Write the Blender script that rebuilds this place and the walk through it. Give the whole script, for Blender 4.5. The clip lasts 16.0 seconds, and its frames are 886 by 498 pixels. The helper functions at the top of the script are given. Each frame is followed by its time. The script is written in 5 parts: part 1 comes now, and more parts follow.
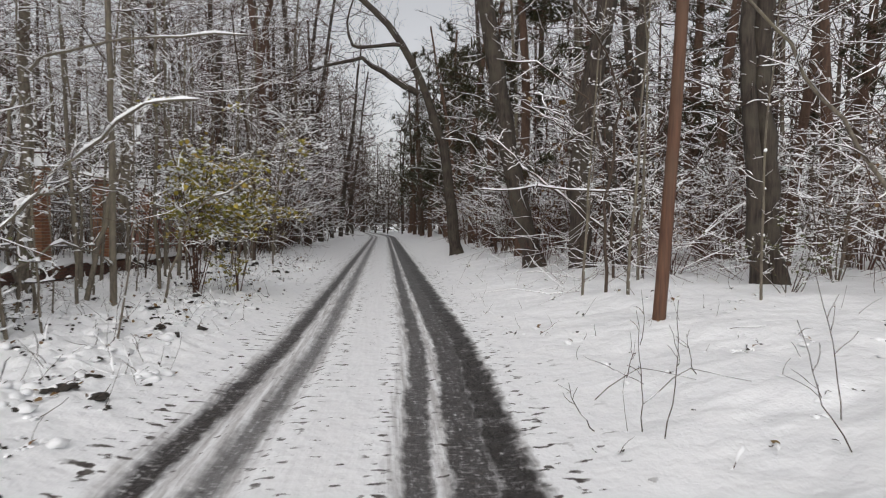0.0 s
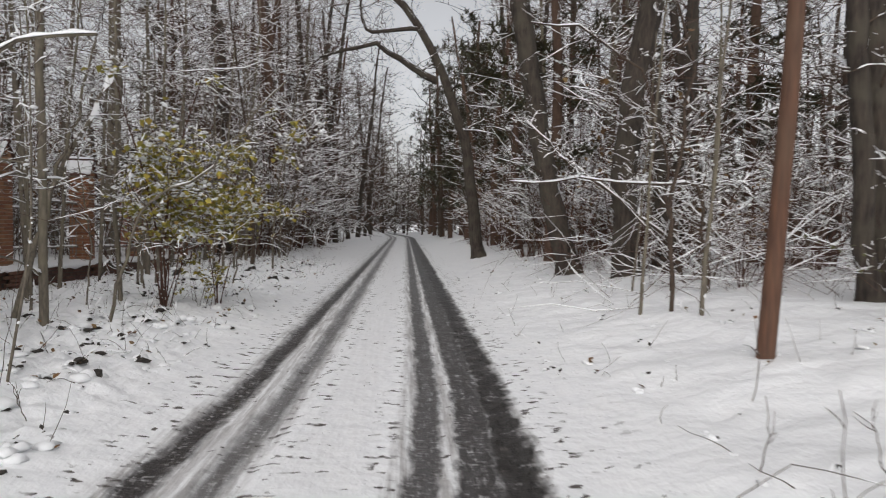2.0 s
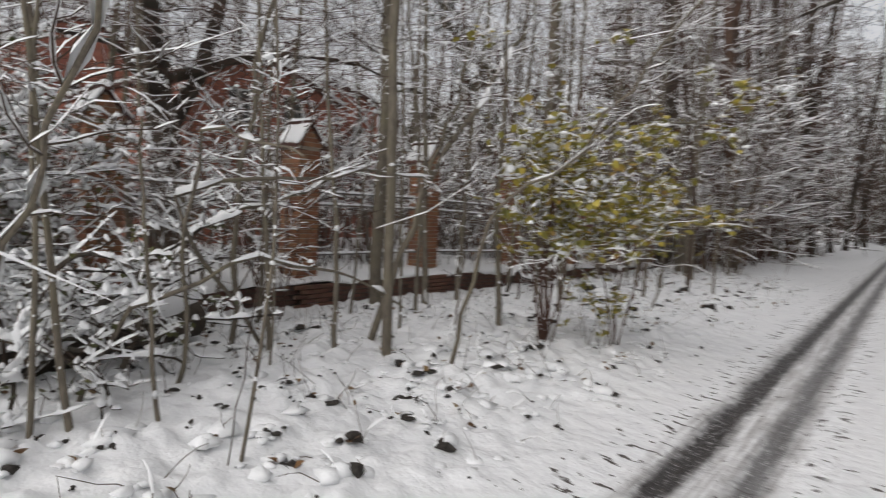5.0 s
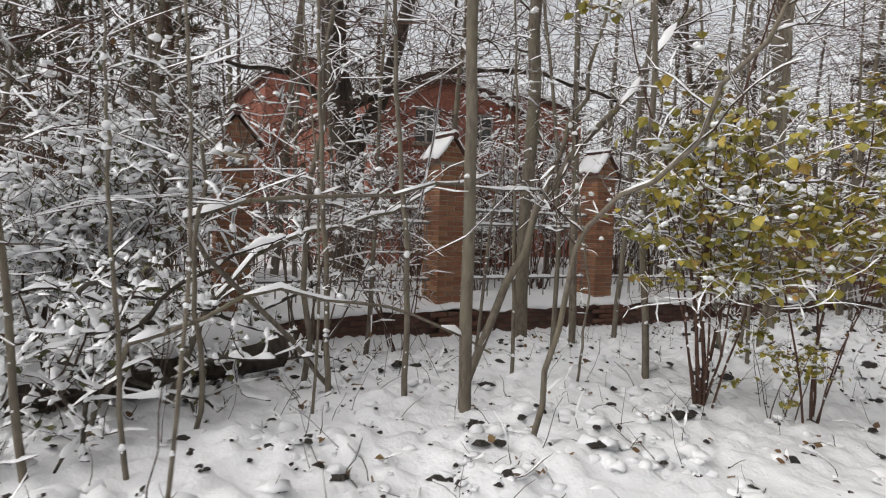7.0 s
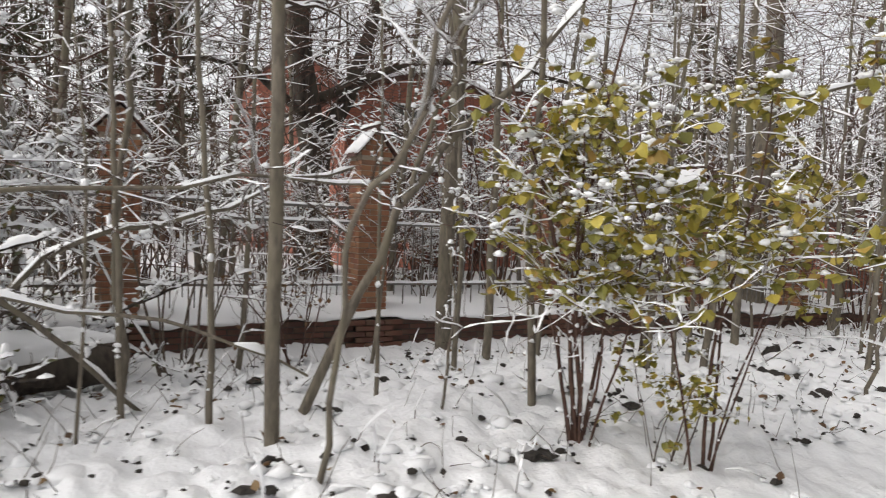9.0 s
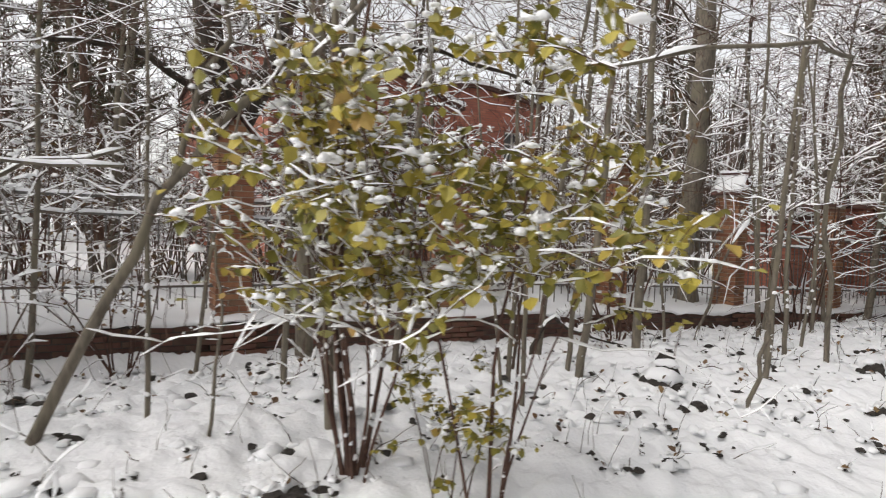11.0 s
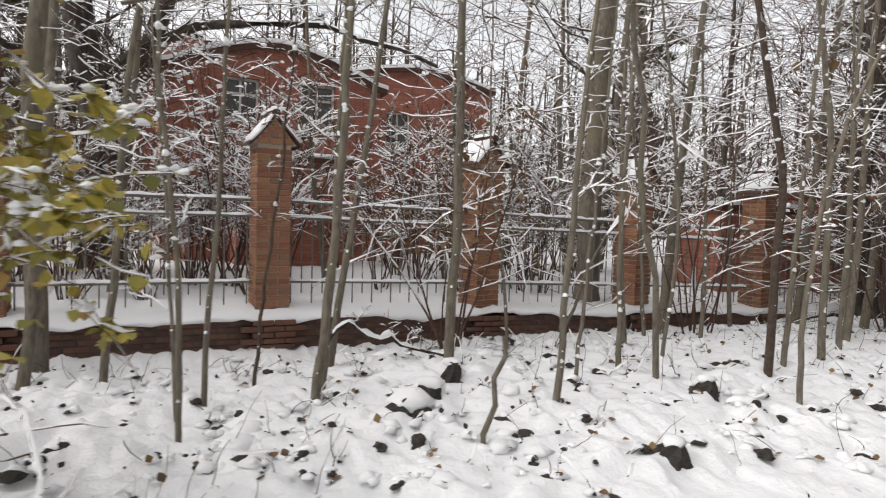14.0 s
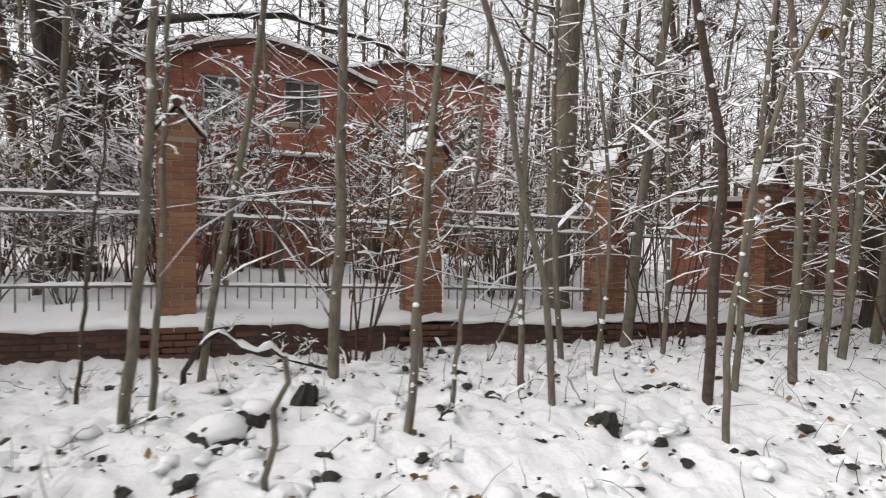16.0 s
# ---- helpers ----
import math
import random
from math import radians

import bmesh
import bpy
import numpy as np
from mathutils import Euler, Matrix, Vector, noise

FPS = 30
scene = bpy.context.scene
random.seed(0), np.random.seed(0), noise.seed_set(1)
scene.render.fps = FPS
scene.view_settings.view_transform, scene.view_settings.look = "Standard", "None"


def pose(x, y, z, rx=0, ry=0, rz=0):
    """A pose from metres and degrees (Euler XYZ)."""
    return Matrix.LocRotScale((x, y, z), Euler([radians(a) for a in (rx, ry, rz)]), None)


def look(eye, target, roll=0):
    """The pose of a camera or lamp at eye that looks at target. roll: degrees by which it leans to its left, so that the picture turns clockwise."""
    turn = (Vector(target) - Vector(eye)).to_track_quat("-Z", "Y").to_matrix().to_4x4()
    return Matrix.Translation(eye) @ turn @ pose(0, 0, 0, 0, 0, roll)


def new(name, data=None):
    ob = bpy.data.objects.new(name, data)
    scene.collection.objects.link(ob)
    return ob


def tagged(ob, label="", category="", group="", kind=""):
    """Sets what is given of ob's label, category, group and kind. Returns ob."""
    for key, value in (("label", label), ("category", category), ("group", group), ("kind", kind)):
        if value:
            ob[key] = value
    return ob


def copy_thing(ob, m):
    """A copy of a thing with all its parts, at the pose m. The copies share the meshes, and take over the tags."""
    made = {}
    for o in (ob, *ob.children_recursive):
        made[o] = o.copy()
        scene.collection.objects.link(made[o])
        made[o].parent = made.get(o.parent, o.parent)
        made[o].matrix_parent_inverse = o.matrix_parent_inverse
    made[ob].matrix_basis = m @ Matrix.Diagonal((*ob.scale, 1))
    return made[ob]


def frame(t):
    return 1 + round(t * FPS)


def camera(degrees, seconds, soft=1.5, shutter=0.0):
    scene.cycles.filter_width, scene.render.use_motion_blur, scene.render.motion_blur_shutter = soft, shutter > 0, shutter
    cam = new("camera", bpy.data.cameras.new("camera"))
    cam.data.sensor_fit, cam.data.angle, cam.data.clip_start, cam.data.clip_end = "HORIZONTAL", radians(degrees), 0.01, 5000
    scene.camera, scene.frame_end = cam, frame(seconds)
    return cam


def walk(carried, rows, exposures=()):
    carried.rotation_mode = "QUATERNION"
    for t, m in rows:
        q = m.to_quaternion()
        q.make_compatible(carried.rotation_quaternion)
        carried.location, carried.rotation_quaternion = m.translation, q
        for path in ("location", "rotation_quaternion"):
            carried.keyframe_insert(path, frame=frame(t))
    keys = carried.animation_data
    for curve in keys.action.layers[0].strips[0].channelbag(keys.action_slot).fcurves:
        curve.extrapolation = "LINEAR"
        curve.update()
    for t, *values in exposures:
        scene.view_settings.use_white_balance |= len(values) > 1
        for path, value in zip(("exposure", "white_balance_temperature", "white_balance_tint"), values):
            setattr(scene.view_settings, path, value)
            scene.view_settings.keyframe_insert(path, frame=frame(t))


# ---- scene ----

# ---------- camera and walk ----------
cam = camera(72.0, 16.0, soft=1.1, shutter=0.5)
PATH = [
    (0, (0.507, 3.62, 1.547), (0.699, 5.608, 1.463), 0.7),
    (0.5, (0.601, 4.146, 1.53), (0.811, 6.133, 1.448), 0.8),
    (1, (0.709, 4.663, 1.535), (0.918, 6.651, 1.453), 0.7),
    (1.5, (0.689, 5.176, 1.523), (0.898, 7.164, 1.44), 1.0),
    (2, (0.709, 5.666, 1.526), (0.833, 7.661, 1.444), 0.9),
    (2.5, (0.681, 6.188, 1.542), (0.702, 8.186, 1.463), 1.0),
    (3, (0.736, 6.719, 1.53), (0.676, 8.717, 1.455), 0.5),
    (3.5, (0.774, 7.259, 1.543), (0.692, 9.256, 1.468), 0.5),
    (4, (0.725, 7.713, 1.559), (0.63, 9.71, 1.486), 0.8),
    (4.5, (0.624, 8.209, 1.546), (-0.014, 10.104, 1.478), 0.9),
    (5, (0.448, 8.713, 1.616), (-0.776, 10.292, 1.508), 2.1),
    (5.2, (0.413, 8.863, 1.621), (-0.893, 10.374, 1.506), 2.1),
    (7.5, (0.446, 10.8, 1.72), (-1.318, 11.741, 1.652), 2.0),
    (8.2, (0.501, 11.364, 1.738), (-1.278, 12.275, 1.668), 2.3),
    (10.3, (0.467, 13.129, 1.736), (-1.298, 14.066, 1.653), 2.2),
    (10.5, (0.452, 13.283, 1.736), (-1.311, 14.223, 1.658), 2.1),
    (11, (0.497, 13.681, 1.734), (-1.268, 14.62, 1.656), 2.0),
    (11.5, (0.512, 14.123, 1.712), (-1.259, 15.048, 1.628), 2.1),
    (12, (0.593, 14.542, 1.71), (-1.18, 15.463, 1.631), 1.9),
    (12.5, (0.622, 14.981, 1.702), (-1.155, 15.894, 1.618), 2.1),
    (13, (0.611, 15.474, 1.718), (-1.168, 16.383, 1.624), 1.7),
    (13.5, (0.651, 15.95, 1.745), (-1.137, 16.841, 1.651), 1.7),
    (14, (0.673, 16.411, 1.76), (-1.122, 17.288, 1.662), 1.7),
    (14.5, (0.645, 16.851, 1.749), (-1.167, 17.693, 1.657), 1.9),
    (15, (0.625, 17.253, 1.757), (-1.225, 18.006, 1.66), 1.6),
    (15.5, (0.669, 17.666, 1.769), (-1.193, 18.392, 1.675), 1.2),
    (16, (0.555, 18.188, 1.748), (-1.313, 18.895, 1.653), 1.4),
]
walk(cam, [(t, look(eye, target, roll)) for t, eye, target, roll in PATH], exposures=[(0.0, -0.9, 6550, 11), (4.0, -0.9, 6550, 11), (5.2, -0.75, 6600, 11), (7.5, -0.35, 6650, 11), (10.5, -0.1, 6700, 11), (16.0, 0.05, 6650, 11)])

# ---------- sky, sun ----------
world = bpy.data.worlds.new("overcast_sky")
scene.world = world
world.use_nodes = True
wn, wl = world.node_tree.nodes, world.node_tree.links
sky = wn.new("ShaderNodeTexSky")
sky.sky_type, sky.sun_disc = "NISHITA", False
sky.sun_elevation, sky.sun_rotation = radians(35), radians(200)
sky.air_density, sky.dust_density, sky.ozone_density = 1.0, 3.0, 1.0
grey = wn.new("ShaderNodeHueSaturation")
grey.inputs["Saturation"].default_value = 0.16
wl.new(sky.outputs["Color"], grey.inputs["Color"])
# cloud cover: brighter towards the zenith, as under an overcast sky
tc = wn.new("ShaderNodeTexCoord")
sep = wn.new("ShaderNodeSeparateXYZ")
wl.new(tc.outputs["Generated"], sep.inputs["Vector"])
rampw = wn.new("ShaderNodeMapRange")
rampw.inputs["From Min"].default_value, rampw.inputs["From Max"].default_value = 0.0, 1.0
rampw.inputs["To Min"].default_value, rampw.inputs["To Max"].default_value = 1.9, 1.5
wl.new(sep.outputs["Z"], rampw.inputs["Value"])
mulw = wn.new("ShaderNodeVectorMath")
mulw.operation = "SCALE"
wl.new(grey.outputs["Color"], mulw.inputs[0])
wl.new(rampw.outputs["Result"], mulw.inputs["Scale"])
wl.new(mulw.outputs["Vector"], wn["Background"].inputs["Color"])
wn["Background"].inputs["Strength"].default_value = 0.15

sun = new("sun", bpy.data.lights.new("sun", "SUN"))
sun.data.energy, sun.data.angle, sun.data.color = 1.1, radians(60), (1.0, 0.97, 0.93)
sun.matrix_world = look((0, 0, 30), (-6, 9, 0))


# ---------- materials ----------
def material(name, roughness=0.8, metallic=0.0):
    m = bpy.data.materials.new(name)
    m.use_nodes = True
    b = m.node_tree.nodes["Principled BSDF"]
    b.inputs["Roughness"].default_value, b.inputs["Metallic"].default_value = roughness, metallic
    return m, m.node_tree.nodes, m.node_tree.links, b


def add_noise(n, l, scale, detail=4.0, stretch=None, coord="Object"):
    co = n.new("ShaderNodeTexCoord")
    tex = n.new("ShaderNodeTexNoise")
    tex.inputs["Scale"].default_value, tex.inputs["Detail"].default_value = scale, detail
    if stretch:
        mp = n.new("ShaderNodeMapping")
        mp.inputs["Scale"].default_value = stretch
        l.new(co.outputs[coord], mp.inputs["Vector"])
        l.new(mp.outputs["Vector"], tex.inputs["Vector"])
    else:
        l.new(co.outputs[coord], tex.inputs["Vector"])
    return tex.outputs["Fac"]


def ramp(n, l, source, stops):
    r = n.new("ShaderNodeValToRGB")
    e = r.color_ramp.elements
    while len(e) < len(stops):
        e.new(0.5)
    for k, (pos, col) in enumerate(stops):
        e[k].position, e[k].color = pos, (*col, 1) if len(col) == 3 else col
    l.new(source, r.inputs["Fac"])
    return r.outputs["Color"]


def mix(n, l, fac, a, b, kind="MIX"):
    m = n.new("ShaderNodeMix")
    m.data_type, m.blend_type = "RGBA", kind
    for sock, v in ((m.inputs[0], fac), (m.inputs[6], a), (m.inputs[7], b)):
        if isinstance(v, bpy.types.NodeSocket):
            l.new(v, sock)
        else:
            sock.default_value = v if isinstance(v, (int, float)) else (*v, 1)
    return m.outputs[2]


def calc(n, l, op, a, b=0.0, c=0.0):
    m = n.new("ShaderNodeMath")
    m.operation = op
    for sock, v in zip(m.inputs, (a, b, c)):
        if isinstance(v, bpy.types.NodeSocket):
            l.new(v, sock)
        else:
            sock.default_value = v
    return m.outputs[0]


def bump(n, l, b, height, strength, distance):
    bp = n.new("ShaderNodeBump")
    bp.inputs["Strength"].default_value, bp.inputs["Distance"].default_value = strength, distance
    l.new(height, bp.inputs["Height"])
    l.new(bp.outputs["Normal"], b.inputs["Normal"])


def two_tone(name, dark, light, fine, coarse, stretch=None, roughness=0.85, depth=0.01, strength=0.6, third=None):
    m, n, l, b = material(name, roughness)
    f1 = add_noise(n, l, fine, 6, stretch)
    f2 = add_noise(n, l, coarse, 3)
    col = ramp(n, l, f1, [(0.3, dark), (0.7, light)])
    col = mix(n, l, ramp(n, l, f2, [(0.45, (0, 0, 0)), (0.7, (1, 1, 1))]), col, third or [0.5 * (d + g) for d, g in zip(dark, light)])
    l.new(col, b.inputs["Base Color"])
    bump(n, l, b, f1, strength, depth)
    return m


SNOW_COLOUR = (0.86, 0.87, 0.89)


def snow_material(name):
    m, n, l, b = material(name, 0.65)
    f = add_noise(n, l, 60, 5)
    g = add_noise(n, l, 5, 3)
    l.new(mix(n, l, g, (0.84, 0.855, 0.875), (0.88, 0.885, 0.89)), b.inputs["Base Color"])
    bump(n, l, b, f, 0.35, 0.012)
    return m


SNOW = snow_material("snow")
BARK_DARK = two_tone("ridged_dark_bark", (0.016, 0.012, 0.010), (0.075, 0.058, 0.045), 22, 2.2, (1, 1, 0.16), 0.95, 0.03, 1.0, (0.07, 0.06, 0.045))
BARK_GREEN = two_tone("smooth_olive_bark", (0.085, 0.072, 0.056), (0.20, 0.17, 0.132), 30, 3.0, (1, 1, 0.3), 0.9, 0.006, 0.5, (0.165, 0.145, 0.10))
BARK_PINE = two_tone("reddish_bark", (0.05, 0.03, 0.02), (0.12, 0.07, 0.048), 18, 1.5, (1, 1, 0.2), 0.9, 0.015, 0.7, (0.10, 0.06, 0.04))
TWIG = two_tone("brown_twig_bark", (0.035, 0.024, 0.018), (0.095, 0.065, 0.046), 25, 3, None, 0.9, 0.004, 0.3)
TWIG_RED = two_tone("reddish_twig_bark", (0.045, 0.022, 0.016), (0.115, 0.06, 0.042), 25, 3, None, 0.9, 0.004, 0.3)
TWIG_PALE = two_tone("greyish_brown_twig_bark", (0.07, 0.054, 0.042), (0.18, 0.14, 0.105), 25, 3, None, 0.9, 0.004, 0.3)
POLE_WOOD = two_tone("bare_brown_wood", (0.055, 0.026, 0.016), (0.14, 0.065, 0.037), 30, 1.2, (1, 1, 0.08), 0.8, 0.006, 0.5, (0.12, 0.07, 0.043))
MORTAR = two_tone("pale_mortar", (0.26, 0.21, 0.16), (0.42, 0.36, 0.29), 60, 6)
IRON = two_tone("weathered_grey_iron", (0.10, 0.10, 0.10), (0.2, 0.195, 0.18), 40, 6, None, 0.6, 0.002, 0.3, (0.14, 0.10, 0.07))
# near-black, so that it also gives the shade in hollows of the snow
LITTER_SHADE = two_tone("wet_litter_and_hollow_shade", (0.012, 0.010, 0.009), (0.05, 0.042, 0.034), 40, 5)
MORTAR_DARK = two_tone("damp_dark_mortar", (0.035, 0.028, 0.024), (0.085, 0.07, 0.058), 50, 5)
ROOF_TILE = two_tone("dark_roof_tile", (0.05, 0.025, 0.02), (0.13, 0.06, 0.045), 20, 3)
CUT_WOOD = two_tone("cut_log_end", (0.09, 0.07, 0.05), (0.2, 0.16, 0.11), 30, 5)


def leaf_material(name, stops):
    m, n, l, b = material(name, 0.55)
    geo = n.new("ShaderNodeNewGeometry")
    col = ramp(n, l, geo.outputs["Random Per Island"], stops)
    f = add_noise(n, l, 35, 3)
    l.new(mix(n, l, calc(n, l, "MULTIPLY", f, 0.4), col, (0.16, 0.10, 0.02)), b.inputs["Base Color"])
    return m


LEAF = leaf_material("olive_yellow_leaf", [(0.0, (0.15, 0.16, 0.03)), (0.4, (0.29, 0.26, 0.04)), (0.8, (0.44, 0.36, 0.05)), (1.0, (0.36, 0.21, 0.06))])
LEAF_GREEN = leaf_material("dull_green_leaf", [(0.0, (0.03, 0.05, 0.018)), (0.6, (0.06, 0.08, 0.025)), (1.0, (0.11, 0.11, 0.03))])
LEAF_BROWN = leaf_material("dry_brown_leaf", [(0.0, (0.07, 0.035, 0.02)), (0.6, (0.16, 0.075, 0.03)), (1.0, (0.2, 0.13, 0.05))])
NEEDLE = leaf_material("dark_pine_needles", [(0.0, (0.022, 0.035, 0.02)), (0.6, (0.035, 0.05, 0.027)), (1.0, (0.06, 0.065, 0.03))])


def brick_material(name, tones):
    m, n, l, b = material(name, 0.9)
    oi = n.new("ShaderNodeObjectInfo")
    col = ramp(n, l, oi.outputs["Random"], tones)
    f = add_noise(n, l, 45, 5)
    g = add_noise(n, l, 3.0, 3, None, "Object")
    col = mix(n, l, calc(n, l, "MULTIPLY", f, 0.55), col, (0.10, 0.05, 0.035))
    col = mix(n, l, ramp(n, l, g, [(0.55, (0, 0, 0)), (0.8, (0.6, 0.6, 0.6))]), col, (0.12, 0.10, 0.06))
    l.new(col, b.inputs["Base Color"])
    bump(n, l, b, f, 0.5, 0.006)
    return m


BRICK = brick_material("orange_red_brick", [(0.0, (0.26, 0.10, 0.056)), (0.4, (0.33, 0.14, 0.072)), (0.75, (0.40, 0.20, 0.10)), (1.0, (0.23, 0.12, 0.08))])
BRICK_DAMP = brick_material("damp_red_brick", [(0.0, (0.09, 0.04, 0.03)), (0.5, (0.13, 0.055, 0.038)), (1.0, (0.165, 0.072, 0.048))])
BRICK_DARK = brick_material("damp_dark_brick", [(0.0, (0.055, 0.028, 0.024)), (0.5, (0.09, 0.042, 0.034)), (1.0, (0.14, 0.06, 0.045))])


def house_brick():
    m, n, l, b = material("house_red_brick", 0.9)
    co = n.new("ShaderNodeTexCoord")
    mp = n.new("ShaderNodeMapping")
    mp.inputs["Rotation"].default_value = (radians(90), 0, radians(90))
    l.new(co.outputs["Object"], mp.inputs["Vector"])
    bt = n.new("ShaderNodeTexBrick")
    for key, v in (("Scale", 1.0), ("Mortar Size", 0.006), ("Brick Width", 0.25), ("Row Height", 0.077), ("Bias", -0.2)):
        bt.inputs[key].default_value = v
    bt.inputs["Color1"].default_value, bt.inputs["Color2"].default_value = (0.34, 0.115, 0.075, 1), (0.45, 0.18, 0.115, 1)
    bt.inputs["Mortar"].default_value = (0.2, 0.11, 0.09, 1)
    sx = n.new("ShaderNodeSeparateXYZ")
    cx = n.new("ShaderNodeCombineXYZ")
    l.new(co.outputs["Object"], sx.inputs[0])
    l.new(calc(n, l, "ADD", sx.outputs["X"], sx.outputs["Y"]), cx.inputs["X"])
    l.new(sx.outputs["Z"], cx.inputs["Y"])
    l.new(cx.outputs[0], bt.inputs["Vector"])
    g = add_noise(n, l, 0.9, 5)
    l.new(mix(n, l, ramp(n, l, g, [(0.4, (0, 0, 0)), (0.75, (0.55, 0.55, 0.55))]), bt.outputs["Color"], (0.20, 0.08, 0.065)), b.inputs["Base Color"])
    bump(n, l, b, bt.outputs["Fac"], -0.4, 0.01)
    return m


HOUSE_BRICK = house_brick()


def glass_material():
    m, n, l, b = material("window_glass", 0.2)
    b.inputs["Base Color"].default_value = (0.09, 0.095, 0.09, 1)
    b.inputs["Specular IOR Level"].default_value = 0.8
    return m


GLASS = glass_material()
WHITE_PAINT = two_tone("aged_white_paint", (0.5, 0.48, 0.44), (0.65, 0.63, 0.58), 20, 3, None, 0.6)

# road and verge
RUT_SHIFT_FROM, RUT_SHIFT_TO, RUT_SHIFT = 6.0, 12.0, 0.24


def rut_offset(y):
    t = np.clip((y - RUT_SHIFT_FROM) / (RUT_SHIFT_TO - RUT_SHIFT_FROM), 0, 1)
    return RUT_SHIFT * t * t * (3 - 2 * t) - 0.0035 * np.clip(y - 66, 0, 60) ** 2


def ground_material():
    m, n, l, b = material("snowy_ground_with_wheel_ruts", 0.6)
    co = n.new("ShaderNodeTexCoord")
    s = n.new("ShaderNodeSeparateXYZ")
    l.new(co.outputs["UV"], s.inputs[0])
    # UV x carries the distance from the road's middle line in metres / 20 + 0.5
    x = calc(n, l, "MULTIPLY", calc(n, l, "SUBTRACT", s.outputs["X"], 0.5), 20.0)
    wob = add_noise(n, l, 1.3, 5)
    wob2 = add_noise(n, l, 16, 5, (1, 0.5, 1))
    x = calc(n, l, "ADD", x, calc(n, l, "MULTIPLY", calc(n, l, "SUBTRACT", wob, 0.5), 0.12))
    x = calc(n, l, "ADD", x, calc(n, l, "MULTIPLY", calc(n, l, "SUBTRACT", wob2, 0.5), 0.12))

    def band(a, c, soft):
        up = calc(n, l, "SUBTRACT", x, a)
        up = calc(n, l, "DIVIDE", up, soft)
        dn = calc(n, l, "DIVIDE", calc(n, l, "SUBTRACT", c, x), soft)
        k = calc(n, l, "MINIMUM", up, dn)
        mm = n.new("ShaderNodeClamp")
        l.new(k, mm.inputs["Value"])
        return mm.outputs[0]

    def biggest(*v):
        out = v[0]
        for k in v[1:]:
            out = calc(n, l, "MAXIMUM", out, k)
        return out

    def scaled(v, k):
        return calc(n, l, "MULTIPLY", v, k)

    grain = add_noise(n, l, 34, 6, (1, 0.2, 1))
    tread = add_noise(n, l, 24, 6, (0.55, 1.7, 1))
    streak = ramp(n, l, add_noise(n, l, 22, 5, (1, 0.05, 1)), [(0.36, (0.2, 0.2, 0.2)), (0.62, (1, 1, 1))])
    snow = mix(n, l, add_noise(n, l, 3, 4), (0.83, 0.845, 0.865), (0.88, 0.885, 0.89))
    # pressed grey snow over the whole width of both tracks
    slush = biggest(scaled(band(-1.22, -0.30, 0.12), 0.85), scaled(band(0.44, 1.5, 0.08), 0.9), scaled(band(-0.3, 0.4, 0.2), 0.12))
    slush_col = mix(n, l, grain, (0.2, 0.185, 0.18), (0.6, 0.59, 0.585))
    col = mix(n, l, calc(n, l, "MULTIPLY", slush, streak), snow, slush_col)
    # bare wet tyre marks, broken across by the tread
    wet = ramp(n, l, add_noise(n, l, 85, 5), [(0.34, (0.016, 0.014, 0.0135)), (0.56, (0.046, 0.040, 0.039)), (0.78, (0.2, 0.19, 0.188))])
    dark = biggest(band(-1.10, -0.82, 0.08), scaled(band(-0.68, -0.40, 0.1), 0.78), scaled(band(0.57, 0.82, 0.05), 0.92), scaled(band(0.88, 1.2, 0.05), 0.96), band(1.12, 1.46, 0.09))
    patch = ramp(n, l, calc(n, l, "ADD", scaled(tread, 0.6), scaled(grain, 0.4)), [(0.34, (0.2, 0.2, 0.2)), (0.47, (1, 1, 1))])
    darkf = calc(n, l, "MULTIPLY", dark, patch)
    col = mix(n, l, darkf, col, wet)
    # the wettest strip, black earth in patches at the outer edge
    black = calc(n, l, "MULTIPLY", band(1.10, 1.50, 0.10), ramp(n, l, add_noise(n, l, 4.5, 7), [(0.42, (0, 0, 0)), (0.50, (1, 1, 1))]))
    col = mix(n, l, black, col, ramp(n, l, grain, [(0.3, (0.012, 0.01, 0.009)), (0.7, (0.05, 0.045, 0.042))]))
    # clods thrown off the tyres, in rows beside the marks and here and there between them
    clods = add_noise(n, l, 7.5, 6, (0.9, 1.7, 1))
    rows_of = biggest(band(0.30, 0.55, 0.08), band(-1.5, -1.05, 0.12), band(1.38, 1.8, 0.12), scaled(band(-0.45, -0.1, 0.08), 0.9))
    crumbs = calc(n, l, "MULTIPLY", rows_of, ramp(n, l, clods, [(0.585, (0, 0, 0)), (0.62, (1, 1, 1))]))
    sparse = calc(n, l, "MULTIPLY", band(-2.0, 2.3, 0.4), ramp(n, l, clods, [(0.66, (0, 0, 0)), (0.68, (1, 1, 1))]))
    col = mix(n, l, biggest(crumbs, sparse), col, ramp(n, l, grain, [(0.3, (0.035, 0.028, 0.025)), (0.7, (0.13, 0.115, 0.105))]))
    l.new(col, b.inputs["Base Color"])
    l.new(calc(n, l, "SUBTRACT", 0.7, calc(n, l, "MULTIPLY", darkf, 0.3)), b.inputs["Roughness"])
    h = calc(n, l, "ADD", calc(n, l, "MULTIPLY", add_noise(n, l, 45, 6), 0.22), calc(n, l, "MULTIPLY", darkf, -0.5))
    h = calc(n, l, "ADD", h, calc(n, l, "MULTIPLY", add_noise(n, l, 9, 4), 1.3))
    bump(n, l, b, h, 0.6, 0.03)
    return m


GROUND = ground_material()

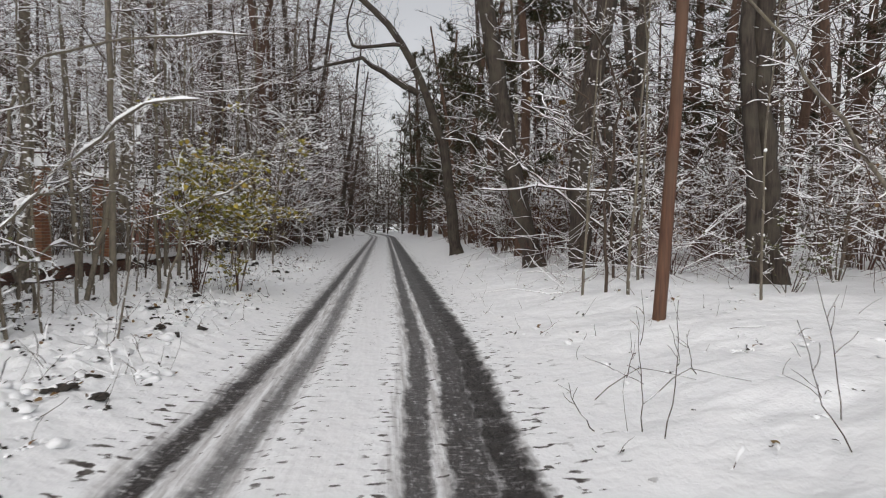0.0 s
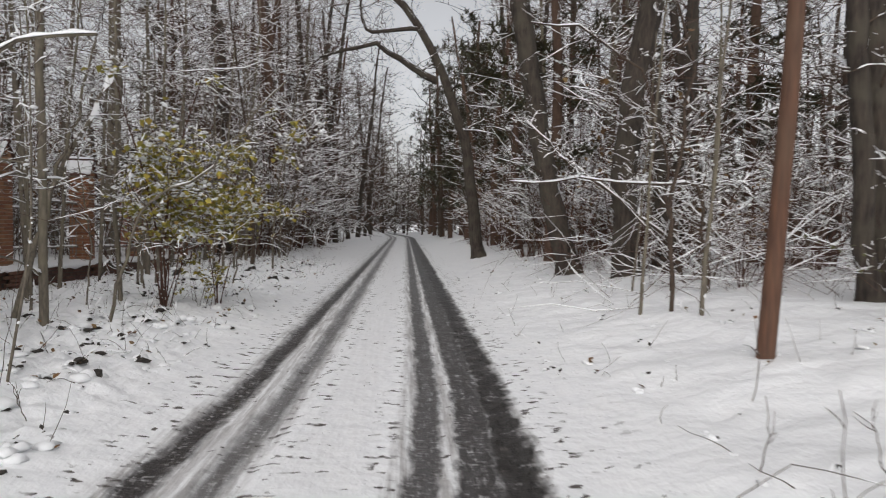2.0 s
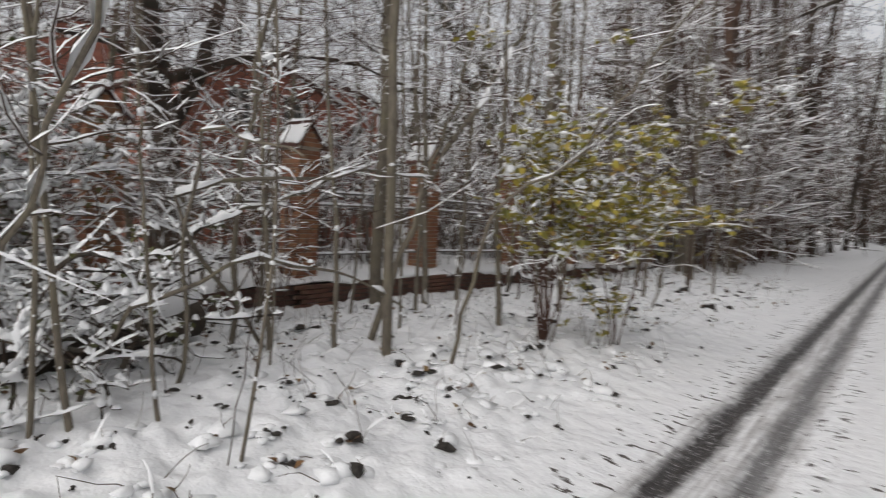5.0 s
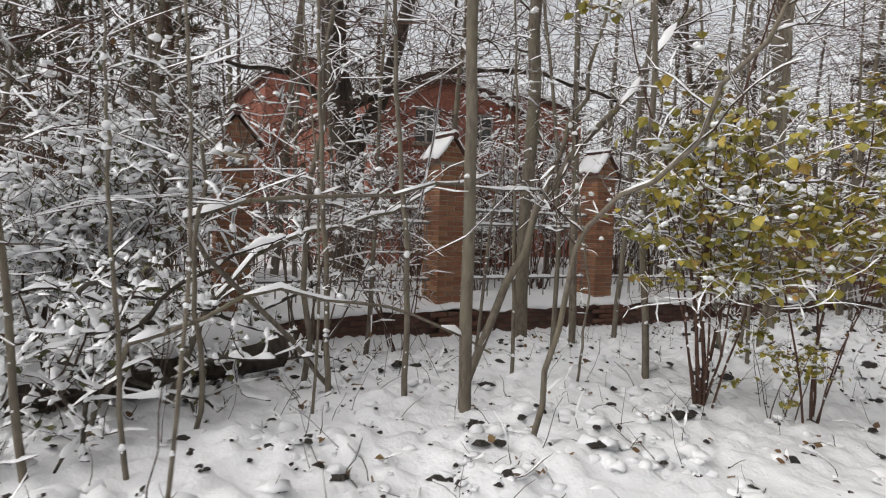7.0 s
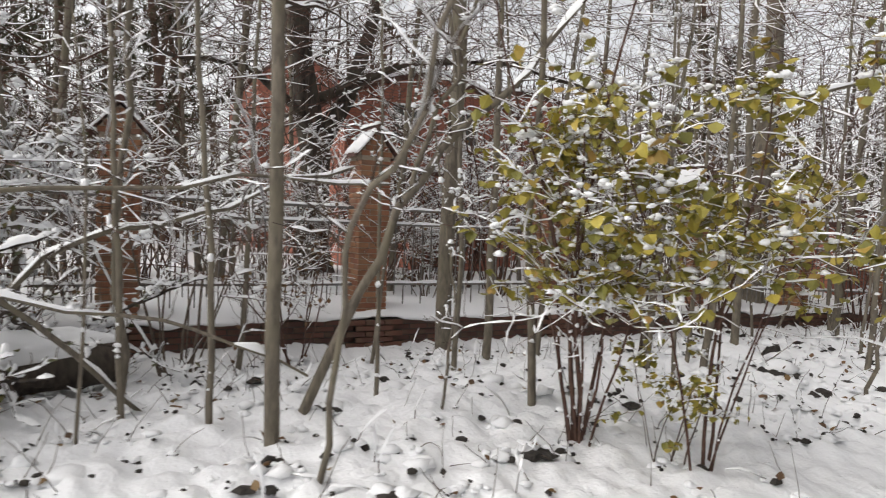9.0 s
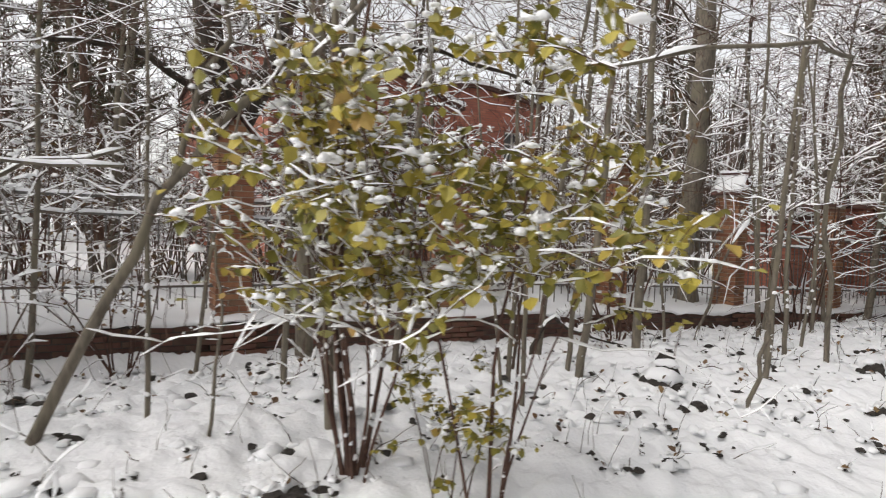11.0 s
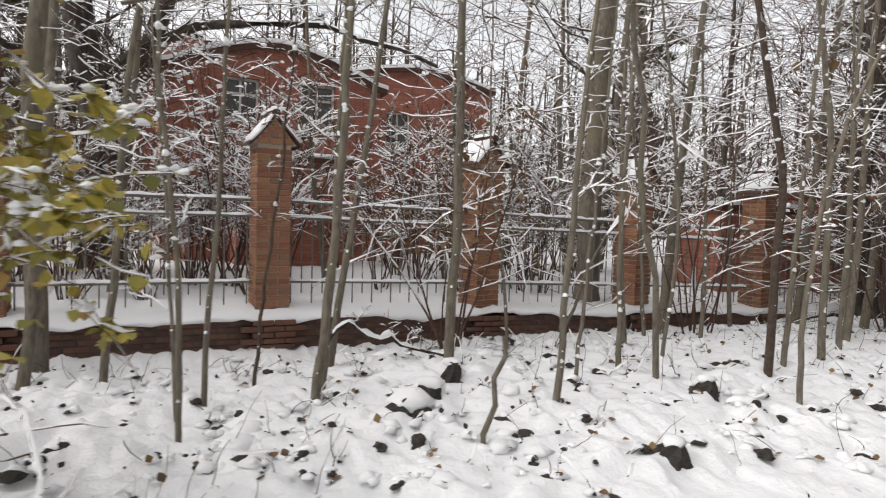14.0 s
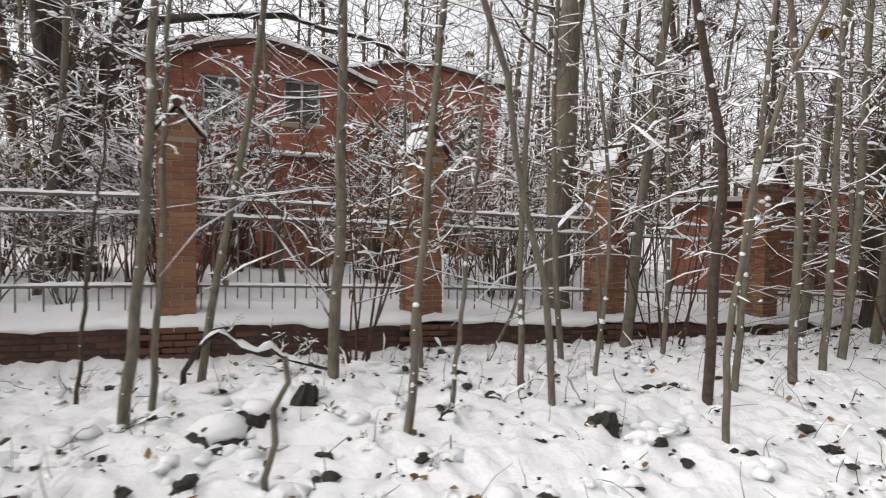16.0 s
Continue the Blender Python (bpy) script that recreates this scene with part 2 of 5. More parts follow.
# ---------- mesh helpers ----------
GROUND_X = [-400, -30, -9, -7.4, -6.6, -5, -3.5, -2.4, -1.6, -1.0, 1.9, 2.5, 3.3, 4.2, 5, 7, 30, 400]
GROUND_Z = [0.7, 0.7, 0.62, 0.40, 0.08, 0.30, 0.33, 0.22, 0.08, 0, 0, 0.1, 0.27, 0.42, 0.52, 0.6, 0.7, 0.7]


def smooth_level(x):
    return 0.5 * float(np.interp(x, GROUND_X, GROUND_Z)) + 0.25 * float(np.interp(x - 0.25, GROUND_X, GROUND_Z) + np.interp(x + 0.25, GROUND_X, GROUND_Z))


def ground_height(x, y):
    z = smooth_level(x)
    r = x - float(rut_offset(y))
    wild = min(1.0, max(0.0, (abs(r - 0.2) - 1.5) / 1.2))
    z += wild * (0.07 * noise.noise((x * 0.8, y * 0.8, 3)) + 0.05 * noise.noise((x * 2.3, y * 2.3, 7)))
    z += 0.012 * noise.noise((x * 5.5, y * 5.5, 1))
    if wild > 0 and -9 < x < 9 and y < 30:
        rough = wild * (1.0 if x < 0 else 0.35)
        z += rough * (0.07 * (abs(noise.noise((x * 2.9, y * 2.9, 1))) - 0.22) + 0.10 * (abs(noise.noise((x * 5.3, y * 5.3, 5))) - 0.22) + 0.045 * noise.noise((x * 10.0, y * 10.0, 8)))
    for c, w in ((-0.9, 0.17), (-0.48, 0.15), (0.7, 0.13), (1.12, 0.3)):
        z -= 0.035 * math.exp(-(((r - c) / w) ** 4))
    return z


def mesh_of(name, verts, faces, mat, smooth=False):
    me = bpy.data.meshes.new(name)
    me.from_pydata(verts, [], faces)
    me.materials.append(mat)
    if smooth:
        me.polygons.foreach_set("use_smooth", [True] * len(me.polygons))
    me.update()
    return me


def child(name, me, parent, label=""):
    ob = new(name, me)
    ob.parent = parent
    if label:
        tagged(ob, label)
    return ob


def part(name, bm, mat, parent, label=""):
    me = bpy.data.meshes.new(name)
    bm.to_mesh(me)
    bm.free()
    me.materials.append(mat)
    return child(name, me, parent, label)


def add_box(bm, lo, hi, bevel=0.0):
    size = [h - g for g, h in zip(lo, hi)]
    mid = [(h + g) / 2 for g, h in zip(lo, hi)]
    made = bmesh.ops.create_cube(bm, size=1.0, matrix=Matrix.Translation(mid) @ Matrix.Diagonal((*size, 1)))
    if bevel:
        edges = list({e for v in made["verts"] for e in v.link_edges})
        bmesh.ops.bevel(bm, geom=edges, offset=bevel, segments=1, affect="EDGES")


def empty(name, place, label, category, group=""):
    ob = new(name)
    ob.matrix_basis = place if isinstance(place, Matrix) else Matrix.Translation(place)
    return tagged(ob, label, category, group)


class Shell:
    """Collects tubes and tufts into one mesh."""

    def __init__(self):
        self.v, self.f = [], []

    def tube(self, pts, radii, sides, ridge=0.0, rng=None):
        base = len(self.v)
        n = len(pts)
        for k in range(n):
            a = pts[min(k + 1, n - 1)] - pts[max(k - 1, 0)]
            a = a.normalized() if a.length > 1e-6 else Vector((0, 0, 1))
            u = a.cross(Vector((0.31, 0.95, 0.02)) if abs(a.y) < 0.9 else Vector((1, 0, 0))).normalized()
            w = a.cross(u)
            for s in range(sides):
                ang = 2 * math.pi * s / sides
                r = radii[k] * (1 + (ridge * (1 if s % 2 else -1) * rng.uniform(0.3, 1) if ridge else 0))
                self.v.append(pts[k] + (u * math.cos(ang) + w * math.sin(ang)) * r)
        for k in range(n - 1):
            for s in range(sides):
                s2 = (s + 1) % sides
                self.f.append((base + k * sides + s, base + k * sides + s2, base + (k + 1) * sides + s2, base + (k + 1) * sides + s))

    def snow_run(self, pts, radii, rng, thick, lumpy=False):
        """Snow lying along the upper side of a branch."""
        base = len(self.v)
        round_ = thick > 0.027
        if (round_ and 2 < len(pts) < 14) or (lumpy and len(pts) < 24):
            pts = [q for p, c in zip(pts, pts[1:]) for q in (p, p.lerp(c, 0.5))] + [pts[-1]]
            radii = [q for p, c in zip(radii, radii[1:]) for q in (p, (p + c) / 2)] + [radii[-1]]
        n = len(pts)
        for k in range(n):
            a = pts[min(k + 1, n - 1)] - pts[max(k - 1, 0)]
            side = Vector((a.y, -a.x, 0))
            side = side.normalized() if side.length > 1e-6 else Vector((1, 0, 0))
            end = 0.3 if k in (0, n - 1) else (rng.choice((0.45, 0.65, 0.85, 1.05, 1.3)) * rng.uniform(0.85, 1.15) if lumpy else rng.uniform(0.65, 1.35))
            w = (radii[k] * 0.9 + thick * 0.5) * end
            h = thick * end
            p = pts[k]
            low = Vector((0, 0, radii[k] * 0.35))
            if round_:
                lift = Vector((0, 0, radii[k] * 0.5))
                prof = [(math.cos(math.pi * i / 4) * w, math.sin(math.pi * i / 4) * h * rng.uniform(0.8, 1.15)) for i in range(5)]
                self.v += [p + side * c + lift + Vector((0, 0, q)) for c, q in prof]
            else:
                self.v += [p + side * w + low, p + side * w * rng.uniform(-0.25, 0.25) + Vector((0, 0, radii[k] * 0.8 + h)), p - side * w + low]
        m = 5 if round_ else 3
        for k in range(n - 1):
            for s in range(m - 1):
                self.f.append((base + k * m + s, base + k * m + s + 1, base + (k + 1) * m + s + 1, base + (k + 1) * m + s))
        self.f += [tuple(base + i for i in range(m))[::-1], tuple(base + (n - 1) * m + i for i in range(m))]

    def blob(self, p, r, rng, flat=0.6):
        base = len(self.v)
        rings = ((0.75, -0.35), (1.0, 0.15), (0.6, 0.75))
        turn = rng.uniform(0, 6)
        for rad, z in rings:
            for s in range(5):
                a = turn + 2 * math.pi * s / 5
                q = rng.uniform(0.5, 1.4) if r < 0.1 else rng.uniform(0.75, 1.25)
                self.v.append(p + Vector((math.cos(a) * rad * r * q, math.sin(a) * rad * r * q, z * r * flat)))
        self.v += [p + Vector((0, 0, r * flat)), p - Vector((0, 0, 0.5 * r * flat))]
        for k in range(2):
            for s in range(5):
                s2 = (s + 1) % 5
                self.f.append((base + 5 * k + s, base + 5 * k + s2, base + 5 * k + 5 + s2, base + 5 * k + 5 + s))
        for s in range(5):
            s2 = (s + 1) % 5
            self.f += [(base + 10 + s, base + 10 + s2, base + 15), (base + s2, base + s, base + 16)]

    def leaf(self, p, way, size, rng):
        way = way.normalized()
        side = way.cross(Vector((rng.uniform(-0.4, 0.4), rng.uniform(-0.4, 0.4), 1))).normalized() * size * 0.45
        up = side.cross(way).normalized() * size * rng.uniform(0.02, 0.16)
        base = len(self.v)
        q = way * size
        self.v += [p, p + q * 0.4 + side + up, p + q * 0.45, p + q * 0.4 - side + up, p + q - up, p + q * 0.75 + side * 0.6, p + q * 0.75 - side * 0.6]
        self.f += [(base, base + 1, base + 2), (base, base + 2, base + 3), (base + 1, base + 5, base + 2), (base + 2, base + 6, base + 3), (base + 2, base + 5, base + 4), (base + 2, base + 4, base + 6)]

    def needle(self, p, way, size):
        way = way.normalized()
        side = way.cross(Vector((0.2, 0.1, 1))).normalized() * size * 0.09
        base = len(self.v)
        self.v += [p - side, p + side, p + way * size]
        self.f.append((base, base + 1, base + 2))

    def made(self, name, mat, smooth=False):
        return mesh_of(name, [tuple(v) for v in self.v], self.f, mat, smooth)


def rand_dir(rng):
    while True:
        v = Vector((rng.uniform(-1, 1), rng.uniform(-1, 1), rng.uniform(-1, 1)))
        if 0.1 < v.length < 1:
            return v.normalized()


def path_from(start, way, length, steps, rng, wander, rise):
    pts, p, d = [start.copy()], start.copy(), way.normalized()
    for _ in range(steps):
        d = (d + rand_dir(rng) * wander + Vector((0, 0, rise))).normalized()
        p = p + d * (length / steps)
        pts.append(p.copy())
    return pts


def resample(line, steps, rng, wobble):
    """An even polyline along the given corners, slightly uneven."""
    line = [Vector(p) for p in line]
    lens = [0.0]
    for a, c in zip(line, line[1:]):
        lens.append(lens[-1] + (c - a).length)
    out = []
    for k in range(steps + 1):
        s = lens[-1] * k / steps
        j = min(max(i for i, v in enumerate(lens) if v <= s + 1e-9), len(line) - 2)
        t = (s - lens[j]) / (lens[j + 1] - lens[j])
        p = line[j].lerp(line[j + 1], t)
        if 0 < k < steps:
            p = p + rand_dir(rng) * wobble
        out.append(p)
    return out


class Plant:
    """Branches of one tree or shrub, sorted into thick wood, twigs and snow."""

    def __init__(self, seed, snow=1.0, fat=1.0):
        self.rng = random.Random(seed)
        self.wood, self.twigs, self.snow, self.leaves = Shell(), Shell(), Shell(), Shell()
        self.laden, self.fat, self.depth = snow, fat, 0.0
        self.tips = []

    def limb(self, pts, r0, r1, sides, thick_wood, ridge=0.0, thick=None):
        rng = self.rng
        n = len(pts)
        radii = [r0 + (r1 - r0) * k / (n - 1) for k in range(n)]
        (self.wood if thick_wood else self.twigs).tube(pts, radii, sides, ridge, rng)
        run = []
        for k in range(n):
            a = pts[min(k + 1, n - 1)] - pts[max(k - 1, 0)]
            steep = abs(a.normalized().z) if a.length > 1e-6 else 1
            lies = steep < 0.86 and rng.random() < (0.80 if self.fat < 1.4 else 0.90) * self.laden
            if lies:
                run.append(k)
            if (not lies or k == n - 1) and run:
                if len(run) == 1 and run[0] + 1 < n:
                    run.append(run[0] + 1)
                if len(run) > 1:
                    t = thick or max(self.depth, min(0.03, 0.009 * self.fat + 0.5 * radii[run[0]]))
                    self.snow.snow_run([pts[i] for i in run], [radii[i] for i in run], rng, t * rng.uniform(0.6, 1.2), self.fat < 1.4)
                run = []
        return radii

    def sprout(self, pts, radii, count, lo, hi, length, level, spread=0.9, rise=0.05, twig_r=0.45, kids=5, wander=0.28):
        """Side branches along pts between the fractions lo and hi, and theirs in turn."""
        rng = self.rng
        n = len(pts)
        for _ in range(count):
            f = rng.uniform(lo, hi) * (n - 1)
            k = min(int(f), n - 2)
            p = pts[k].lerp(pts[k + 1], f - k)
            along = (pts[k + 1] - pts[k]).normalized()
            out = rand_dir(rng)
            out = (out - along * out.dot(along)).normalized()
            way = along * (1 - spread) + out * spread + Vector((0, 0, 0.15))
            way.z = abs(way.z) if way.z < -0.15 else way.z
            ln = length * rng.uniform(0.5, 1.15) * (1.1 - 0.5 * f / (n - 1))
            r = max(0.0032 * self.fat, min(radii[k] * twig_r, 0.011 * ln + 0.002))
            steps = max(2, min(7, int(ln / 0.34))) if self.fat > 1.4 else max(3, min(10, int(ln / 0.12)))
            sub = path_from(p, way, ln, steps, rng, wander * (1.0 if self.fat > 1.4 else 1.25), rise)
            sides = 5 if r > 0.03 else 3
            rr = self.limb(sub, r, max(0.002 * self.fat, r * 0.3), sides, r > 0.03)
            self.tips.append(sub[-1])
            if level > 0:
                self.sprout(sub, rr, kids, 0.15, 1.0, ln * 0.5, level - 1, spread, rise, 0.7, max(2, kids - 2), wander)

    def into(self, name, place, label, category, bark, twig=None, group="", leaf_mat=None):
        root = empty(name, place, label, category, group)
        if self.wood.f:
            child("trunk", self.wood.made("trunk", bark, True), root)
        if self.twigs.f:
            tagged(child("crown", self.twigs.made("crown", twig or TWIG), root), kind="stuff")
        if self.leaves.f:
            tagged(child("foliage", self.leaves.made("foliage", leaf_mat or LEAF), root, "olive-yellow autumn leaves" if leaf_mat is None else ""), kind="stuff")
        if self.snow.f:
            tagged(child("snow", self.snow.made("snow", SNOW, True), root, "fresh white snow on the branches"), kind="stuff")
        return root

# ---------- ground: one sheet to the horizon ----------
def axis(stops):
    out = []
    for a, c, step in stops:
        out += list(np.arange(a, c, step))
    return [float(v) for v in out] + [float(stops[-1][1])]


def build_ground():
    xs = axis([(-400, -40, 60), (-40, -9, 2.0), (-9, -6, 0.25), (-6, -1.3, 0.05), (-1.3, 2.0, 0.06), (2.0, 6.5, 0.09), (6.5, 10, 0.4), (10, 40, 3), (40, 400, 60)])
    ys = axis([(-400, -40, 60), (-40, 0, 4), (0, 5, 0.5), (5, 24, 0.06), (24, 40, 0.3), (40, 130, 3), (130, 900, 70)])
    verts = [(x, y, ground_height(x, y)) for y in ys for x in xs]
    w = len(xs)
    faces = [(j * w + i, j * w + i + 1, (j + 1) * w + i + 1, (j + 1) * w + i) for j in range(len(ys) - 1) for i in range(w - 1)]
    me = mesh_of("ground", verts, faces, GROUND, True)
    uv = me.uv_layers.new(name="road")
    vx = np.array([v[0] - float(rut_offset(v[1])) for v in verts], dtype=np.float32)
    vy = np.array([v[1] for v in verts], dtype=np.float32)
    idx = np.empty(len(me.loops), dtype=np.int32)
    me.loops.foreach_get("vertex_index", idx)
    uv.data.foreach_set("uv", np.stack([vx[idx] / 20 + 0.5, vy[idx] / 20], 1).ravel())
    tagged(new("ground", me), "snow-covered woodland ground with dark wheel ruts of a track", "ground", kind="structure")


build_ground()


def at_ground(x, y, sink=0.0):
    return Vector((x, y, ground_height(x, y) - sink))


# ---------- brick fence: pillars, plinth, iron panels ----------
PILLARS = [(-7.5, 6.05), (-7.4, 9.0), (-7.3, 11.95), (-7.2, 14.88), (-7.1, 17.8), (-7.0, 20.75), (-6.85, 23.5), (-6.7, 26.3), (-6.55, 29.1), (-6.4, 31.9)]
BASE_Z, EAVES_Z, APEX_Z = 0.55, 2.55, 2.95


def drop(y):
    return -0.028 * max(0.0, y - 18.5)


def brick_mesh(name, size, mat):
    bm = bmesh.new()
    add_box(bm, [-s / 2 for s in size], [s / 2 for s in size], 0.006)
    me = bpy.data.meshes.new(name)
    bm.to_mesh(me)
    bm.free()
    me.materials.append(mat)
    return me


def build_pillar(place):
    pillar = empty("brick_pillar", place, "tall red brick fence pillar with a snowy gabled cap", "pillar", "pillars of the fence")
    half, course = 0.21, 0.0715
    rng = random.Random(5)
    bm = bmesh.new()
    add_box(bm, (-half + 0.012, -half + 0.012, -0.35), (half - 0.012, half - 0.012, EAVES_Z - BASE_Z + 0.05))
    gable = EAVES_Z - BASE_Z
    v = [bm.verts.new(c) for c in ((-0.21, -0.26, gable + 0.05), (-0.21, 0.26, gable + 0.05), (-0.21, 0, gable + 0.37), (0.21, -0.26, gable + 0.05), (0.21, 0.26, gable + 0.05), (0.21, 0, gable + 0.37))]
    for f in ((0, 2, 1), (3, 4, 5), (0, 1, 4, 3), (1, 2, 5, 4), (2, 0, 3, 5)):
        bm.faces.new([v[k] for k in f])
    part("mortar_core", bm, MORTAR, pillar)
    long_b, half_b = brick_mesh("brick", (0.075, 0.262, 0.0605), BRICK), brick_mesh("brick", (0.075, 0.138, 0.0605), BRICK)
    rows = int((gable + 0.06) / course)
    for k in range(rows):
        z = (k + 0.5) * course
        for face in range(4):
            turn = Matrix.Rotation(face * math.pi / 2, 4, "Z")
            flip = (k + face) % 2
            for me, off in ((long_b, -0.076 if flip else 0.076), (half_b, 0.138 if flip else -0.138)):
                br = new("brick", me)
                br.parent = pillar
                br.matrix_basis = turn @ Matrix.Translation((half - 0.037 + rng.uniform(-0.003, 0.003), off, z))
    # corbelled gable courses, front and back
    k = 0
    z = gable + 0.05 + course / 2
    while z < gable + 0.31:
        w = 0.26 * (1 - (z - gable - 0.05) / 0.32) - 0.01
        cols = max(1, round(2 * w / 0.13))
        for side in (-1, 1):
            for c in range(cols):
                br = new("brick", half_b)
                br.parent = pillar
                br.matrix_basis = Matrix.Translation((side * 0.198, -w + (c + 0.5) * 2 * w / cols, z)) @ Matrix.Diagonal((0.6, (2 * w / cols - 0.01) / 0.138, 1, 1))
        z += course
    for side in (-1, 1):
        bm = bmesh.new()
        for r in range(4):
            a = r / 4
            y0, z0 = 0.31 * (1 - a), gable + 0.04 + 0.38 * a
            y1, z1 = 0.31 * (1 - a - 0.29), gable + 0.04 + 0.38 * (a + 0.29)
            corners = [(x, side * y, zz) for x, y, zz in ((-0.265, y0, z0 + 0.02), (0.265, y0, z0 + 0.02), (0.265, max(y1, 0), z1), (-0.265, max(y1, 0), z1))]
            top = [bm.verts.new(c) for c in corners]
            low = [bm.verts.new((c[0], c[1], c[2] - 0.03)) for c in corners]
            bm.faces.new(top)
            bm.faces.new(low[::-1])
            for i in range(4):
                bm.faces.new((top[i], low[i], low[(i + 1) % 4], top[(i + 1) % 4]))
        bmesh.ops.recalc_face_normals(bm, faces=bm.faces)
        part("roof_slab", bm, ROOF_TILE, pillar, "dark tiled roof slab")
        bm = bmesh.new()
        nu, nv = 9, 7
        grid = []
        for i in range(nu):
            for j in range(nv):
                x, a = -0.27 + 0.54 * i / (nu - 1), 0.9 * j / (nv - 1)
                edge = min(i, nu - 1 - i, j) == 0
                h = (0.0 if edge else 0.02) + 0.03 * noise.noise((x * 6, a * 3, side * 9.0))
                grid.append(bm.verts.new((x, side * (0.30 * (1 - a) + (rng.uniform(-0.05, 0.02) if j == 0 else 0)), gable + 0.085 + 0.37 * a + h)))
        for i in range(nu - 1):
            for j in range(nv - 1):
                q = (grid[i * nv + j], grid[(i + 1) * nv + j], grid[(i + 1) * nv + j + 1], grid[i * nv + j + 1])
                bm.faces.new(q)
        bmesh.ops.recalc_face_normals(bm, faces=bm.faces)
        bmesh.ops.solidify(bm, geom=bm.faces[:], thickness=0.025)
        for f in bm.faces:
            f.smooth = True
        part("snow_cap", bm, SNOW, pillar, "thick snow on the cap")
    bm = bmesh.new()
    bmesh.ops.create_cone(bm, cap_ends=True, segments=8, radius1=0.05, radius2=0.05, depth=0.56, matrix=Matrix.Translation((0, 0, gable + 0.42)) @ Matrix.Rotation(math.pi / 2, 4, "Y"))
    part("ridge_tile", bm, ROOF_TILE, pillar, "dark round ridge tile")
    sh = Shell()
    line = [Vector((-0.27 + 0.54 * i / 9, 0, gable + 0.425)) for i in range(10)]
    sh.snow_run(line, [0.05] * 10, rng, 0.05)
    child("ridge_snow", sh.made("ridge_snow", SNOW, True), pillar, "rounded snow along the ridge")
    return pillar


def pillar_pose(k):
    (x, y) = PILLARS[k]
    return pose(x, y, BASE_Z + drop(y), 0, 0, [0, 4, -4, 2, 3, 10, 14, 12, 10, 8][k])


first_pillar = build_pillar(pillar_pose(4))
for k in range(len(PILLARS)):
    if k != 4:
        copy_thing(first_pillar, pillar_pose(k))


def build_panel(k):
    (x0, y0), (x1, y1) = PILLARS[k], PILLARS[k + 1]
    a, c = Vector((x0, y0, drop(y0))), Vector((x1, y1, drop(y1)))
    way = (c - a).normalized()
    a, c = a + way * 0.2, c - way * 0.2
    panel = empty("iron_fence_panel", (x0, y0, 0.5), "weathered grey iron fence panel with snow on its rails", "fence", "panels of the fence")
    off = Vector((x0, y0, 0.5))
    rng = random.Random(40 + k)
    for z, r in ((1.93, 0.02), (1.73, 0.018), (0.92, 0.02)):
        p, q = a + Vector((0, 0, z)) - off, c + Vector((0, 0, z)) - off
        bm = bmesh.new()
        turn = (q - p).to_track_quat("X", "Z").to_matrix().to_4x4()
        add_box(bm, (-(q - p).length / 2, -r, -r), ((q - p).length / 2, r, r), 0.004)
        bm.transform(Matrix.Translation((p + q) / 2) @ turn)
        part("rail", bm, IRON, panel)
        s = Shell()
        n = 26
        s.snow_run([p.lerp(q, i / n) + Vector((0, 0, rng.uniform(-0.003, 0.003))) for i in range(n + 1)], [r * 0.9] * (n + 1), rng, 0.034)
        child("rail_snow", s.made("rail_snow", SNOW, True), panel, "snow lying on the rail")
    count = 19
    length = 1.78 - 0.64
    bm = bmesh.new()
    add_box(bm, (-0.008, -0.008, 0), (0.008, 0.008, length), 0.003)
    bar = bpy.data.meshes.new("bar")
    bm.to_mesh(bar)
    bm.free()
    bar.materials.append(IRON)
    for i in range(count):
        p = a.lerp(c, (i + 0.5) / count) - off
        ob = child("bar", bar, panel)
        ob.matrix_basis = Matrix.Translation((p.x, p.y, p.z + 0.64 + (0.13 if i % 2 else 0)))


for k in range(1, len(PILLARS) - 1):
    build_panel(k)


